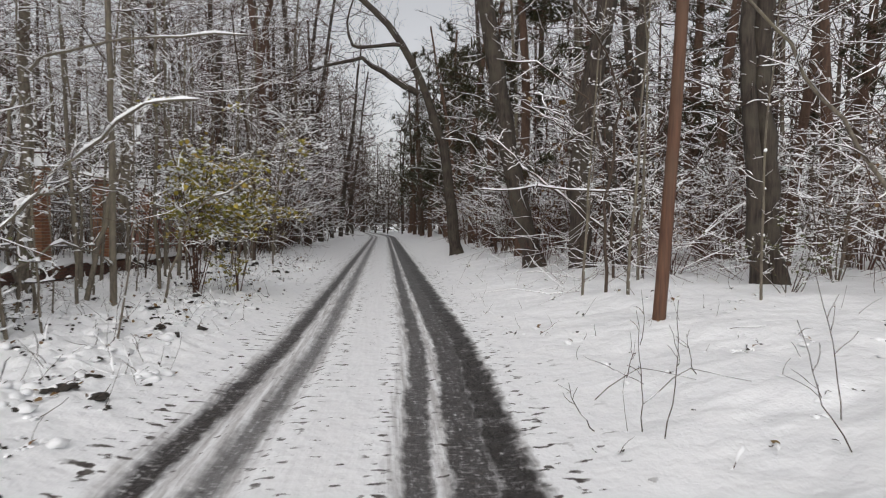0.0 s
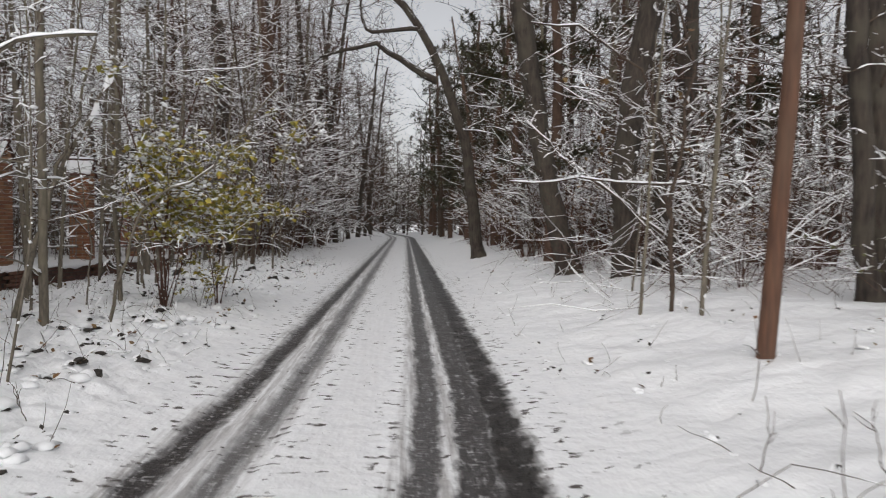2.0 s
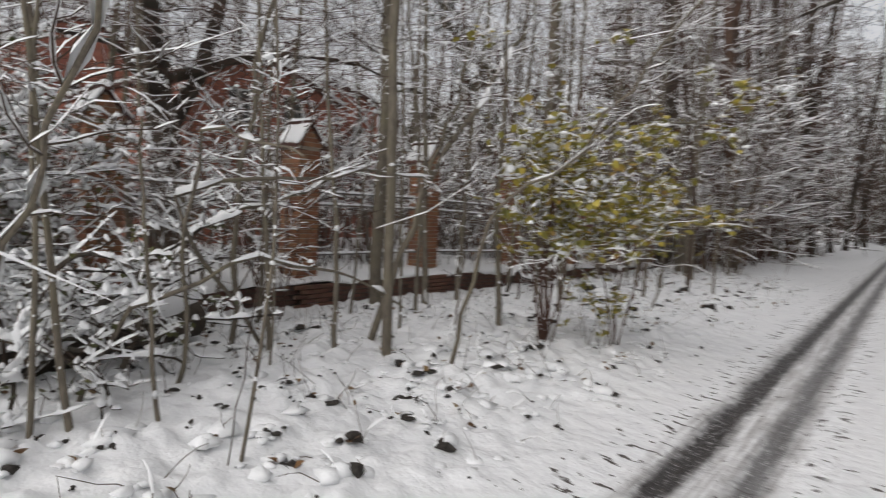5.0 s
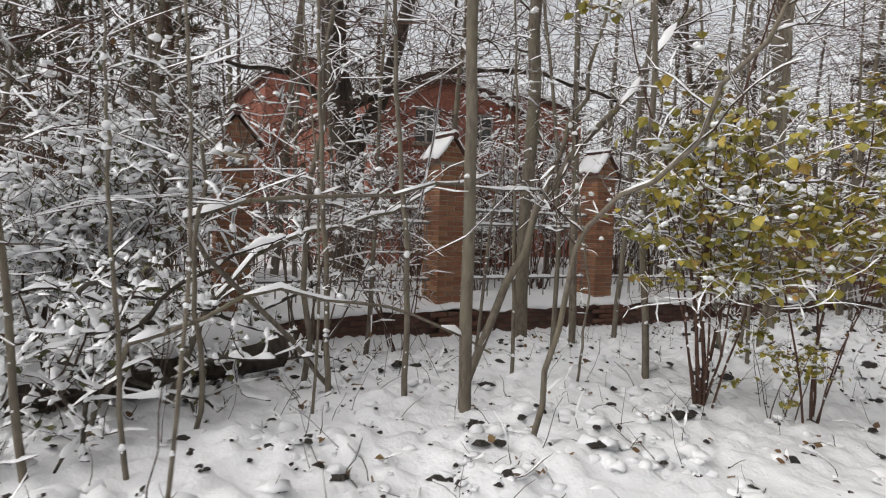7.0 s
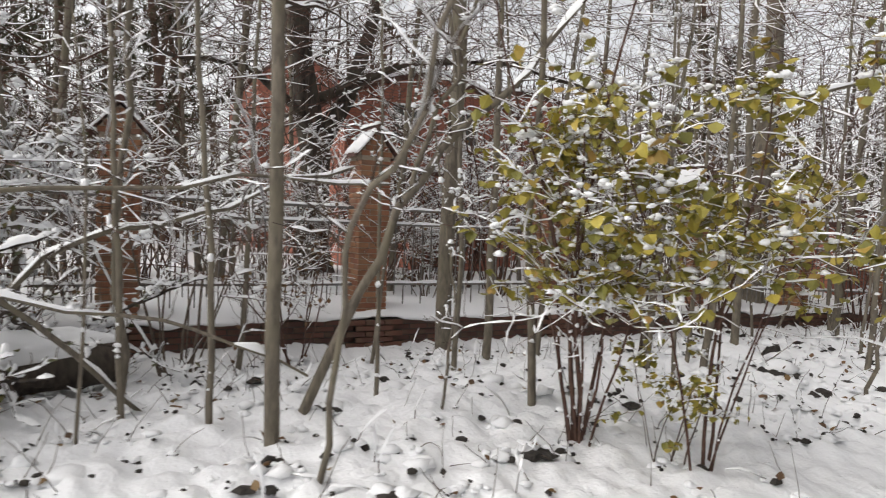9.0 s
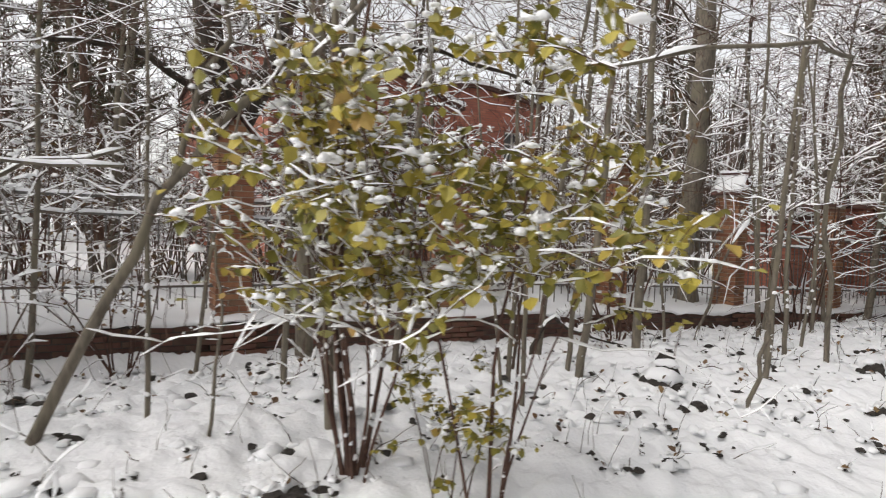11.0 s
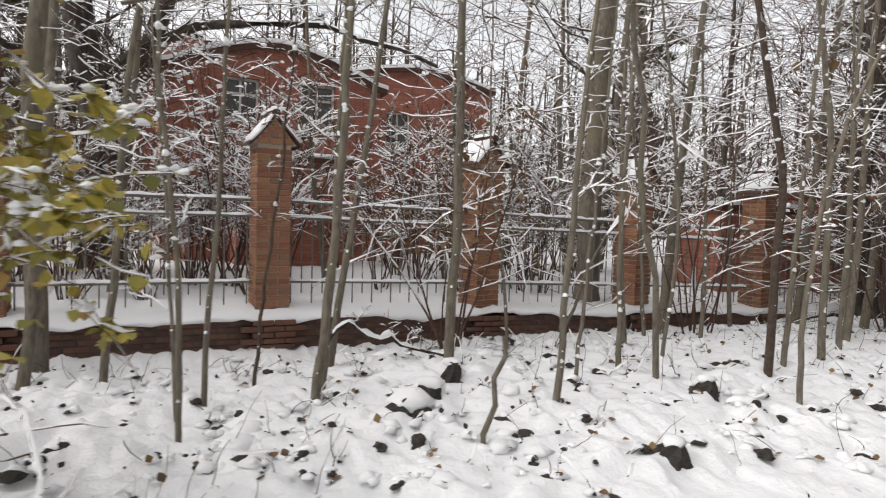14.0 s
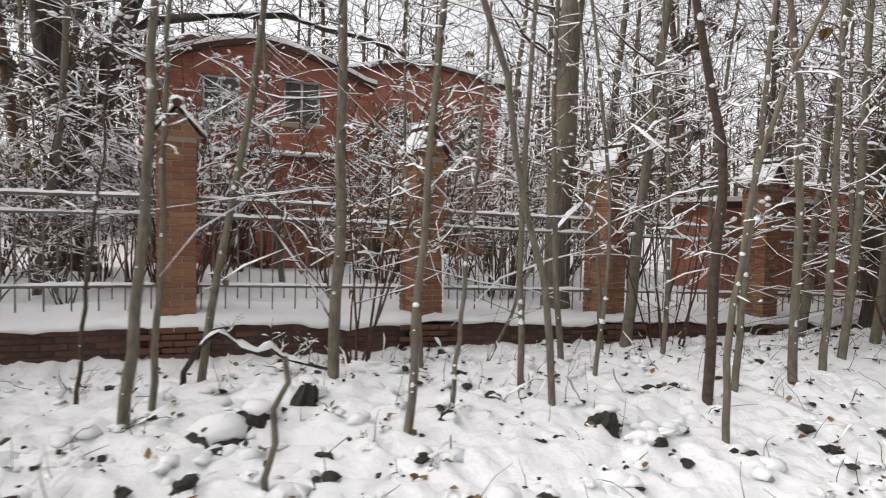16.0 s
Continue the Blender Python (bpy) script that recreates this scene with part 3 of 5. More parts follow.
def build_plinth():
    """The low wall under the fence: brick face, snowy top."""
    wall = empty("wall_plinth", (-7.1, 17.8, 0.3), "low dark damp brick plinth wall under the fence with snow on top", "wall")
    tagged(wall, kind="structure")
    off = Vector((-7.1, 17.8, 0.3))
    bm = bmesh.new()
    sn = bmesh.new()
    rng = random.Random(8)
    for (x0, y0), (x1, y1) in zip(PILLARS, PILLARS[1:]):
        c = [(x0 + 0.36, y0), (x1 + 0.36, y1), (x1 - 0.3, y1), (x0 - 0.3, y0)]
        top = [bm.verts.new(Vector((x, y, 0.50 + drop(y))) - off) for x, y in c]
        low = [bm.verts.new(Vector((x, y, 0.0 + drop(y))) - off) for x, y in c]
        bm.faces.new(top)
        for i in range(4):
            bm.faces.new((low[i], low[(i + 1) % 4], top[(i + 1) % 4], top[i]))
    bmesh.ops.recalc_face_normals(bm, faces=bm.faces)
    part("mortar_core", bm, MORTAR_DARK, wall)
    # snow on the ledge, draped over the front edge
    prof = [(0.385, 0.495), (0.42, 0.51), (0.40, 0.54), (0.30, 0.585), (0.1, 0.61), (-0.15, 0.62), (-0.45, 0.64), (-0.9, 0.62)]
    ny = 240
    rows = []
    for j in range(ny + 1):
        y = 6.0 + 25.9 * j / ny
        xc = float(np.interp(y, [p[1] for p in PILLARS], [p[0] for p in PILLARS]))
        row = []
        for i, (dx, z) in enumerate(prof):
            h = 0.05 * noise.noise((dx * 3, y * 1.3, 4)) + 0.035 * noise.noise((dx * 7, y * 5.0, 2))
            if i < 2:
                h += 0.09 * noise.noise((0.3, y * 2.1, 5)) - 0.01
            row.append(sn.verts.new(Vector((xc + dx + 0.02 * noise.noise((1.0, y * 6, i)), y, z + h + drop(y))) - off))
        rows.append(row)
    for j in range(ny):
        for i in range(len(prof) - 1):
            f = sn.faces.new((rows[j][i], rows[j + 1][i], rows[j + 1][i + 1], rows[j][i + 1]))
            f.smooth = True
    bmesh.ops.recalc_face_normals(sn, faces=sn.faces)
    part("snow_ledge", sn, SNOW, wall, "uneven snow lying along the ledge")
    me, damp = brick_mesh("brick", (0.05, 0.243, 0.0605), BRICK_DARK), brick_mesh("brick", (0.05, 0.243, 0.0605), BRICK_DAMP)
    for row in range(5):
        y = 9.0 + (0.125 if row % 2 else 0)
        while y < 27.5:
            xc = float(np.interp(y, [p[1] for p in PILLARS], [p[0] for p in PILLARS]))
            near = min(abs(y - p[1]) for p in PILLARS)
            br = new("brick", damp if near < 0.3 else me)
            br.parent = wall
            br.matrix_basis = Matrix.Translation(Vector((xc + 0.345 + (0.07 if near < 0.3 else 0) + rng.uniform(-0.006, 0.008), y, 0.14 + 0.0725 * (row + 0.5) + drop(y))) - off) @ pose(0, 0, 0, 0, 0, -2)
            y += 0.255
    return wall


build_plinth()

# ---------- the brick house behind the fence ----------
def build_house(front_x, y0, y1, eaves, apex, windows, depth, label):
    house = empty("brick_house", (front_x, (y0 + y1) / 2, 0.5), label, "house")
    off = Vector((front_x, (y0 + y1) / 2, 0.5))
    bm = bmesh.new()
    # front wall with openings: strips between window edges, curved gable on top
    ys = sorted({y0, y1, *[w[0] for w in windows], *[w[1] for w in windows], *np.linspace(y0, y1, 13)})

    def top(y):
        t = (y - y0) / (y1 - y0) * 2 - 1
        return eaves + (apex - eaves) * (1 - abs(t) ** 1.6)

    def quad(pts):
        bm.faces.new([bm.verts.new(Vector(p) - off) for p in pts])

    for a, c in zip(ys, ys[1:]):
        mid = (a + c) / 2
        holes = sorted((w[2], w[3]) for w in windows if w[0] - 1e-6 <= mid <= w[1] + 1e-6)
        z = 0.3
        for lo, hi in holes:
            quad([(front_x, a, z), (front_x, c, z), (front_x, c, lo), (front_x, a, lo)])
            z = hi
        quad([(front_x, a, z), (front_x, c, z), (front_x, c, top(c)), (front_x, a, top(a))])
    for y in (y0, y1):
        quad([(front_x, y, 0.3), (front_x - depth, y, 0.3), (front_x - depth, y, eaves), (front_x, y, eaves)])
    quad([(front_x - depth, y0, 0.3), (front_x - depth, y1, 0.3), (front_x - depth, y1, eaves), (front_x - depth, y0, eaves)])
    for w in windows:
        a, c, lo, hi = w
        for p, q in (((a, lo), (a, hi)), ((c, lo), (c, hi)), ((a, lo), (c, lo)), ((a, hi), (c, hi))):
            quad([(front_x, *p), (front_x, *q), (front_x - 0.3, *q), (front_x - 0.3, *p)])
    bmesh.ops.remove_doubles(bm, verts=bm.verts[:], dist=0.001)
    part("wall", bm, HOUSE_BRICK, house)
    # brick band under the eaves
    bm = bmesh.new()
    sm = bmesh.new()
    line = list(np.linspace(y0 - 0.15, y1 + 0.15, 21))
    for a, c in zip(line, line[1:]):
        za, zc = top(min(max(a, y0), y1)), top(min(max(c, y0), y1))
        for b_, x0_, x1_, lo_, hi_ in ((bm, front_x - depth, front_x + 0.14, -0.02, 0.10), (sm, front_x - depth, front_x + 0.18, 0.10, 0.19)):
            c8 = [Vector((x, y, z + d)) - off for y, z in ((a, za), (c, zc)) for x in (x0_, x1_) for d in (lo_, hi_)]
            vs = [b_.verts.new(v) for v in c8]
            for f in ((0, 1, 3, 2), (4, 6, 7, 5), (0, 2, 6, 4), (1, 5, 7, 3), (2, 3, 7, 6), (0, 4, 5, 1)):
                b_.faces.new([vs[i] for i in f])
    for b_ in (bm, sm):
        bmesh.ops.remove_doubles(b_, verts=b_.verts[:], dist=0.002)
    part("roof", bm, ROOF_TILE, house, "dark roof edge")
    part("roof_snow", sm, SNOW, house, "snow on the roof")
    for w in windows:
        a, c, lo, hi = w
        bm = bmesh.new()
        add_box(bm, Vector((front_x - 0.2, a, lo)) - off, Vector((front_x - 0.19, c, hi)) - off)
        pane = part("window", bm, GLASS, house)
        bm = bmesh.new()
        t = 0.05
        for lo_, hi_ in (((a, lo), (a + t, hi)), ((c - t, lo), (c, hi)), ((a, lo), (c, lo + t)), ((a, hi - t), (c, hi)), (((a + c) / 2 - t / 2, lo), ((a + c) / 2 + t / 2, hi)), ((a, lo + 0.6 * (hi - lo)), (c, lo + 0.6 * (hi - lo) + t))):
            add_box(bm, Vector((front_x - 0.185, *lo_)) - off, Vector((front_x - 0.13, *hi_)) - off)
        part("window_frame", bm, WHITE_PAINT, pane, "pale painted window frame")
        bm = bmesh.new()
        add_box(bm, Vector((front_x - 0.12, a - 0.08, lo - 0.1)) - off, Vector((front_x + 0.09, c + 0.08, lo - 0.004)) - off, 0.01)
        part("sill", bm, MORTAR, pane)
    return house


build_house(-14.0, 16.7, 21.7, 4.85, 5.6, [(17.95, 18.75, 3.9, 4.85), (19.7, 20.55, 3.9, 4.9)], 8, "red brick house wing with a curved gable and snowy roof")
build_house(-22.4, 16.1, 19.4, 6.9, 7.8, [(17.0, 17.7, 4.6, 5.7)], 7, "red brick house wing with a small snowy roof")
build_house(-17.0, 21.75, 26.6, 5.9, 6.3, [(23.0, 23.8, 3.9, 5.0), (25.2, 26.0, 3.9, 5.0)], 8, "lower red brick house wing among trees")
build_house(-7.9, 26.75, 28.9, 2.1, 2.14, [], 1.3, "small red brick gate building with snow on its roof")
build_house(-7.5, 29.4, 33.5, 2.5, 2.62, [(30.8, 31.5, 1.3, 2.2)], 1.6, "red brick outbuilding beside the fence with snow on its roof")


def build_porch():
    """A low brick porch before the house: arched doorway, snow on its flat roof."""
    base = Vector((-13.0, 19.3, 0.5))
    porch = empty("brick_porch", base, "low red brick porch with an arched doorway and snowy roof", "porch")
    front, deep, y0, y1, top, door0, door1, spring = 0.0, -1.0, -1.15, 1.35, 2.45, -0.95, -0.25, 1.5
    bm = bmesh.new()
    arc = [((door0 + door1) / 2 - 0.35 * math.cos(math.pi * i / 8), spring + 0.35 * math.sin(math.pi * i / 8)) for i in range(9)]
    add_box(bm, (front - 0.25, y0, -0.2), (front, door0, top))
    add_box(bm, (front - 0.25, door1, -0.2), (front, y1, top))
    for (ya, za), (yb, zb) in zip(arc, arc[1:]):
        vs = [bm.verts.new((x, y, z)) for x in (front - 0.25, front) for y, z in ((ya, za), (yb, zb), (yb, top), (ya, top))]
        for f in ((3, 2, 1, 0), (4, 5, 6, 7), (0, 1, 5, 4), (2, 3, 7, 6)):
            bm.faces.new([vs[i] for i in f])
    for y in (y0, y1 - 0.25):
        add_box(bm, (deep, y, -0.2), (front - 0.25, y + 0.25, top))
    part("wall", bm, HOUSE_BRICK, porch)
    bm = bmesh.new()
    add_box(bm, (deep + 0.004, y0 - 0.1, top), (front + 0.12, y1 + 0.1, top + 0.09), 0.01)
    part("roof", bm, ROOF_TILE, porch, "dark roof edge")
    bm = bmesh.new()
    add_box(bm, (deep + 0.004, y0 - 0.11, top + 0.09), (front + 0.14, y1 + 0.11, top + 0.19), 0.04)
    part("roof_snow", bm, SNOW, porch, "snow on the porch roof")


build_porch()

# ---------- hero trees ----------
def hero(name, line, r0, r1, seed, label, category, bark, steps=14, sides=10, ridge=0.12, count=14, lo=0.3, length=2.2, level=2, extra=(), twig=None, kids=5, snow=1.0, thick=None, wobble=0.045):
    base = at_ground(line[0][0], line[0][1], 0.05)
    pl = Plant(seed, snow)
    pts = [p - base for p in resample([(line[0][0], line[0][1], base.z), *line[1:]], steps, pl.rng, wobble)]
    rad = pl.limb(pts, r0, r1, sides, True, ridge, thick)
    flare = Shell()
    if r0 > 0.12:
        flare.tube([Vector((0, 0, -0.1)), Vector((0, 0, 0.12)), pts[0].lerp(pts[1], min(1.0, 0.45 / max(0.1, (pts[1] - pts[0]).length)))], [r0 * 1.5, r0 * 1.25, r0 * 0.98], sides, ridge, pl.rng)
    k = len(pl.wood.v)
    pl.wood.v += flare.v
    pl.wood.f += [tuple(i + k for i in f) for f in flare.f]
    pl.sprout(pts, rad, count, lo, 1.0, length, level, kids=kids)
    for sub, ra, rb in extra:
        q = [p - base for p in resample(sub, 9, pl.rng, 0.05)]
        rr = pl.limb(q, ra, rb, 6, True)
        pl.sprout(q, rr, 9, 0.15, 1.0, length * 0.55, max(0, level - 1), kids=kids)
    return pl.into(name, base, label, category, bark, twig)


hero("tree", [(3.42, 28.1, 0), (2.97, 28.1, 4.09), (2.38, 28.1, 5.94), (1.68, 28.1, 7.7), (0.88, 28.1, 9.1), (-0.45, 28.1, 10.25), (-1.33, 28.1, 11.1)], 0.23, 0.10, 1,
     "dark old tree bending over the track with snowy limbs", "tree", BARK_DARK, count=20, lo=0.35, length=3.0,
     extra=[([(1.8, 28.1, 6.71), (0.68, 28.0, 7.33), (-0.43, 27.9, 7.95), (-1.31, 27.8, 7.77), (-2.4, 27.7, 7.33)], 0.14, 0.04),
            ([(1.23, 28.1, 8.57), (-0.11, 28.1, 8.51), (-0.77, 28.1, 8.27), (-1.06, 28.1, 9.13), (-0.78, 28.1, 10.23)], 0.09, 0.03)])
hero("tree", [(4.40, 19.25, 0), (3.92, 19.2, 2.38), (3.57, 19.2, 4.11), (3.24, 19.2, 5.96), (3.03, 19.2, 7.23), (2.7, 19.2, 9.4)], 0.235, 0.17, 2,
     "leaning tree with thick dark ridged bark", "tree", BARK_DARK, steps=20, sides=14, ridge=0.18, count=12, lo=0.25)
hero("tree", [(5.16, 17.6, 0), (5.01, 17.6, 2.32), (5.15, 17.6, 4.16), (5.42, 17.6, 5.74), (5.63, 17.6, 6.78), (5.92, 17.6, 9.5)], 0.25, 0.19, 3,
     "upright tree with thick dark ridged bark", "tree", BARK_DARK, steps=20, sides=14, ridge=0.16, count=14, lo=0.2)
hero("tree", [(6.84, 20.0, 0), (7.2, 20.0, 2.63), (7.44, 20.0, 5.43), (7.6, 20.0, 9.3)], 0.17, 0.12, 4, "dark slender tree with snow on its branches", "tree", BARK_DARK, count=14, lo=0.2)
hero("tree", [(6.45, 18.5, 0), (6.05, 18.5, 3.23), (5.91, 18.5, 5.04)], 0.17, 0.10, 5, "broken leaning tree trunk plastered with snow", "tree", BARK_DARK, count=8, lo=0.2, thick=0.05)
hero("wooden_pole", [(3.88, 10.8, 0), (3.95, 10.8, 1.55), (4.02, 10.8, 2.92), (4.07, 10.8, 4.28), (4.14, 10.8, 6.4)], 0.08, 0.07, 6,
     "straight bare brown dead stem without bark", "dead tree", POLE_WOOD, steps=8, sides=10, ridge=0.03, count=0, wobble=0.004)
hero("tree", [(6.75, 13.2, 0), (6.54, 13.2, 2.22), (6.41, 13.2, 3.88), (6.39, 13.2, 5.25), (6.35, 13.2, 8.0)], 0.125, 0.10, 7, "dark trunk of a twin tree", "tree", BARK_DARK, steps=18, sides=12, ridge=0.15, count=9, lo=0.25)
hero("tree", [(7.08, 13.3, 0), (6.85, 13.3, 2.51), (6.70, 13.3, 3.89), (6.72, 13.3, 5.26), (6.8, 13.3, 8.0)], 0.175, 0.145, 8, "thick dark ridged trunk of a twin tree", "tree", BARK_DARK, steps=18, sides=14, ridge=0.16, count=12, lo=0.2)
hero("sapling", [(6.3, 9.1, 0), (5.75, 9.0, 1.42), (5.2, 9.0, 2.0), (4.71, 9.0, 2.63), (4.24, 9.0, 3.18), (3.81, 9.0, 3.63)], 0.03, 0.014, 9, "bent sapling loaded with snow beside the track", "sapling", BARK_GREEN, sides=6, ridge=0, count=9, lo=0.2, length=0.9, level=1)
hero("tree", [(-3.41, 12.88, 0), (-3.41, 12.87, 1.35), (-3.40, 12.86, 2.31), (-3.41, 12.85, 3.25), (-3.43, 12.83, 5.5)], 0.05, 0.038, 10, "slim straight young tree with smooth olive bark", "tree", BARK_GREEN, sides=9, ridge=0, count=7, lo=0.5, length=1.3, wobble=0.012)
hero("tree", [(-3.95, 13.2, 0), (-3.9, 13.57, 1.06), (-3.9, 13.85, 1.72), (-3.9, 14.21, 2.35), (-3.9, 14.84, 2.91), (-3.9, 15.34, 3.45), (-3.9, 15.95, 4.1)], 0.04, 0.026, 11,
     "leaning bent young tree carrying a ridge of snow", "tree", BARK_GREEN, sides=8, ridge=0, count=12, lo=0.35, length=1.2, thick=0.035,
     extra=[([(-3.9, 14.0, 2.0), (-3.7, 14.3, 3.0), (-3.6, 14.5, 4.0)], 0.025, 0.012)])
hero("sapling", [(-4.4, 10.9, 0), (-4.4, 11.12, 0.94), (-4.4, 11.58, 1.52), (-4.4, 11.93, 1.63), (-4.4, 12.7, 1.78), (-4.4, 13.08, 2.06), (-4.4, 13.71, 2.2)], 0.03, 0.012, 12, "arched sapling weighed down by snow", "sapling", BARK_GREEN, sides=6, ridge=0, count=12, lo=0.2, length=0.7, level=1, thick=0.024)
hero("tree", [(-7.31, 22.95, 0), (-7.3, 23.0, 3.0), (-7.25, 23.1, 6.0), (-7.2, 23.1, 10.0)], 0.19, 0.13, 13, "tall grey-green tree behind the fence", "tree", BARK_GREEN, count=18, lo=0.3, length=2.4)
hero("tree", [(-12.9, 15.7, 0), (-12.9, 15.65, 2.0), (-12.95, 15.75, 3.2), (-12.9, 15.3, 5.0), (-12.8, 14.9, 9.5)], 0.36, 0.2, 14, "big dark forked tree standing before the brick house", "tree", BARK_DARK, count=24, lo=0.3, length=3.4,
     extra=[([(-12.95, 15.75, 3.2), (-12.8, 16.4, 4.6), (-12.6, 17.0, 7.0), (-12.4, 17.3, 9.5)], 0.22, 0.1),
            ([(-12.9, 15.7, 4.4), (-11.6, 17.2, 5.2), (-10.6, 19.4, 5.3), (-9.8, 21.3, 4.6)], 0.12, 0.03),
            ([(-12.9, 15.5, 4.0), (-11.5, 14.0, 4.6), (-10.2, 12.4, 4.3)], 0.1, 0.03)])
hero("tree", [(-5.6, 27.6, 0), (-5.8, 27.6, 2.5), (-5.6, 27.7, 4.5), (-5.9, 27.8, 8.5)], 0.24, 0.14, 15, "dark knotty tree with thick snowy limbs", "tree", BARK_DARK, count=20, lo=0.25, length=2.6)
hero("tree", [(-6.1, 15.5, 0), (-6.0, 15.5, 3), (-6.1, 15.6, 6), (-6.2, 15.7, 10)], 0.10, 0.07, 16, "slender grey tree between verge and fence", "tree", BARK_GREEN, sides=8, ridge=0.02, count=12, lo=0.4, length=1.6)

hero("sapling", [(-3.4, 20.6, 0), (-3.3, 20.3, 2.0), (-2.8, 19.6, 3.4), (-2.1, 17.9, 3.12), (-2.45, 17.0, 2.95), (-2.7, 16.3, 2.75)], 0.03, 0.012, 59, "arching sapling stem carrying a long ridge of snow", "sapling", BARK_GREEN, sides=6, ridge=0, count=10, lo=0.4, length=0.7, level=1, thick=0.03)
hero("sapling", [(-5.5, 21.0, 0), (-5.6, 21.79, 1.59), (-5.6, 22.52, 2.23), (-5.6, 23.16, 2.67), (-5.6, 24.28, 3.17)], 0.022, 0.014, 60, "leaning bare sapling with a thick snow ridge", "sapling", BARK_GREEN, sides=6, ridge=0, count=4, lo=0.5, length=0.4, level=0, thick=0.05)
LADEN = "bent sapling branch carrying a thick ridge of snow"
hero("sapling", [(-3.9, 9.8, 0), (-3.44, 9.8, 1.09), (-2.82, 9.8, 1.8), (-2.36, 9.8, 2.24), (-1.73, 9.8, 2.68), (-1.3, 9.8, 2.72)], 0.022, 0.010, 51, LADEN, "sapling", BARK_GREEN, sides=6, ridge=0, count=10, lo=0.35, length=0.8, level=1, thick=0.035)
hero("sapling", [(-4.6, 12.0, 0), (-4.4, 12.0, 2.2), (-4.1, 12.0, 3.6), (-3.2, 12.0, 3.8), (-2.2, 12.0, 3.95), (-1.3, 12.0, 4.0)], 0.03, 0.012, 52, LADEN, "sapling", BARK_GREEN, sides=6, ridge=0, count=12, lo=0.4, length=0.9, level=1, thick=0.035)
hero("sapling", [(-3.75, 11.0, 0), (-3.6, 11.0, 1.3), (-3.40, 11.0, 2.1), (-2.91, 11.0, 2.11), (-2.36, 11.0, 1.93)], 0.02, 0.008, 53, LADEN, "sapling", BARK_GREEN, sides=6, ridge=0, count=9, lo=0.4, length=0.7, level=1, thick=0.032)
hero("sapling", [(-2.75, 13.0, 0), (-2.66, 13.0, 0.78), (-2.41, 13.0, 1.63), (-1.68, 13.0, 2.06), (-0.95, 13.0, 2.88), (-0.7, 13.0, 3.18)], 0.022, 0.009, 54, LADEN, "sapling", BARK_GREEN, sides=6, ridge=0, count=12, lo=0.3, length=0.9, level=1)
hero("sapling", [(5.6, 16.0, 0), (5.28, 16.0, 1.3), (4.48, 16.0, 1.88), (3.39, 16.0, 2.68), (2.67, 16.0, 3.35)], 0.03, 0.012, 55, LADEN, "sapling", TWIG, sides=6, ridge=0, count=16, lo=0.2, length=1.1, level=2, thick=0.035)
hero("sapling", [(5.5, 15.0, 0), (5.3, 15.0, 2.3), (4.49, 15.0, 2.2), (3.27, 15.0, 2.25), (2.3, 15.0, 2.2)], 0.03, 0.012, 56, LADEN, "sapling", TWIG, sides=6, ridge=0, count=14, lo=0.3, length=1.0, level=1, thick=0.035)
hero("sapling", [(5.0, 15.2, 0), (4.8, 15.1, 2.6), (4.33, 15.0, 4.0), (3.34, 15.0, 4.6), (2.58, 15.0, 4.62)], 0.03, 0.012, 57, LADEN, "sapling", TWIG, sides=6, ridge=0, count=14, lo=0.3, length=1.1, level=1, thick=0.035)
hero("sapling", [(4.1, 13.2, 0), (4.0, 13.1, 2.0), (4.2, 13.0, 3.4), (3.6, 12.6, 4.6), (2.9, 12.4, 5.2)], 0.028, 0.012, 58, LADEN, "sapling", TWIG, sides=6, ridge=0, count=12, lo=0.3, length=1.2, level=1)

hero("sapling", [(-4.3, 12.2, 0), (-4.0, 11.4, 1.1), (-3.6, 10.9, 1.72), (-3.6, 11.45, 1.85), (-3.6, 12.1, 1.92), (-3.6, 12.9, 2.0), (-3.6, 13.7, 2.02)], 0.022, 0.009, 64, LADEN, "sapling", BARK_GREEN, sides=6, ridge=0, count=6, lo=0.3, length=0.35, level=0, thick=0.04)
hero("sapling", [(-3.9, 10.4, 0), (-3.6, 10.6, 0.9), (-3.4, 11.2, 1.25), (-3.4, 12.0, 1.18), (-3.4, 12.6, 1.0), (-3.4, 13.1, 0.72)], 0.02, 0.008, 65, LADEN, "sapling", BARK_GREEN, sides=6, ridge=0, count=7, lo=0.3, length=0.35, level=0, thick=0.038)
hero("fallen_branch", [(-5.25, 17.95, 0), (-5.2, 18.05, 0.62), (-5.2, 18.3, 0.66), (-5.2, 18.6, 0.52), (-5.2, 19.0, 0.42), (-5.1, 19.3, 0.3)], 0.028, 0.014, 66, "crooked dark branch under thick snow before the wall", "branch", BARK_DARK, sides=6, ridge=0, count=9, lo=0.2, length=0.5, level=1, thick=0.045)

# ---------- saplings on the verge ----------
rng = random.Random(77)
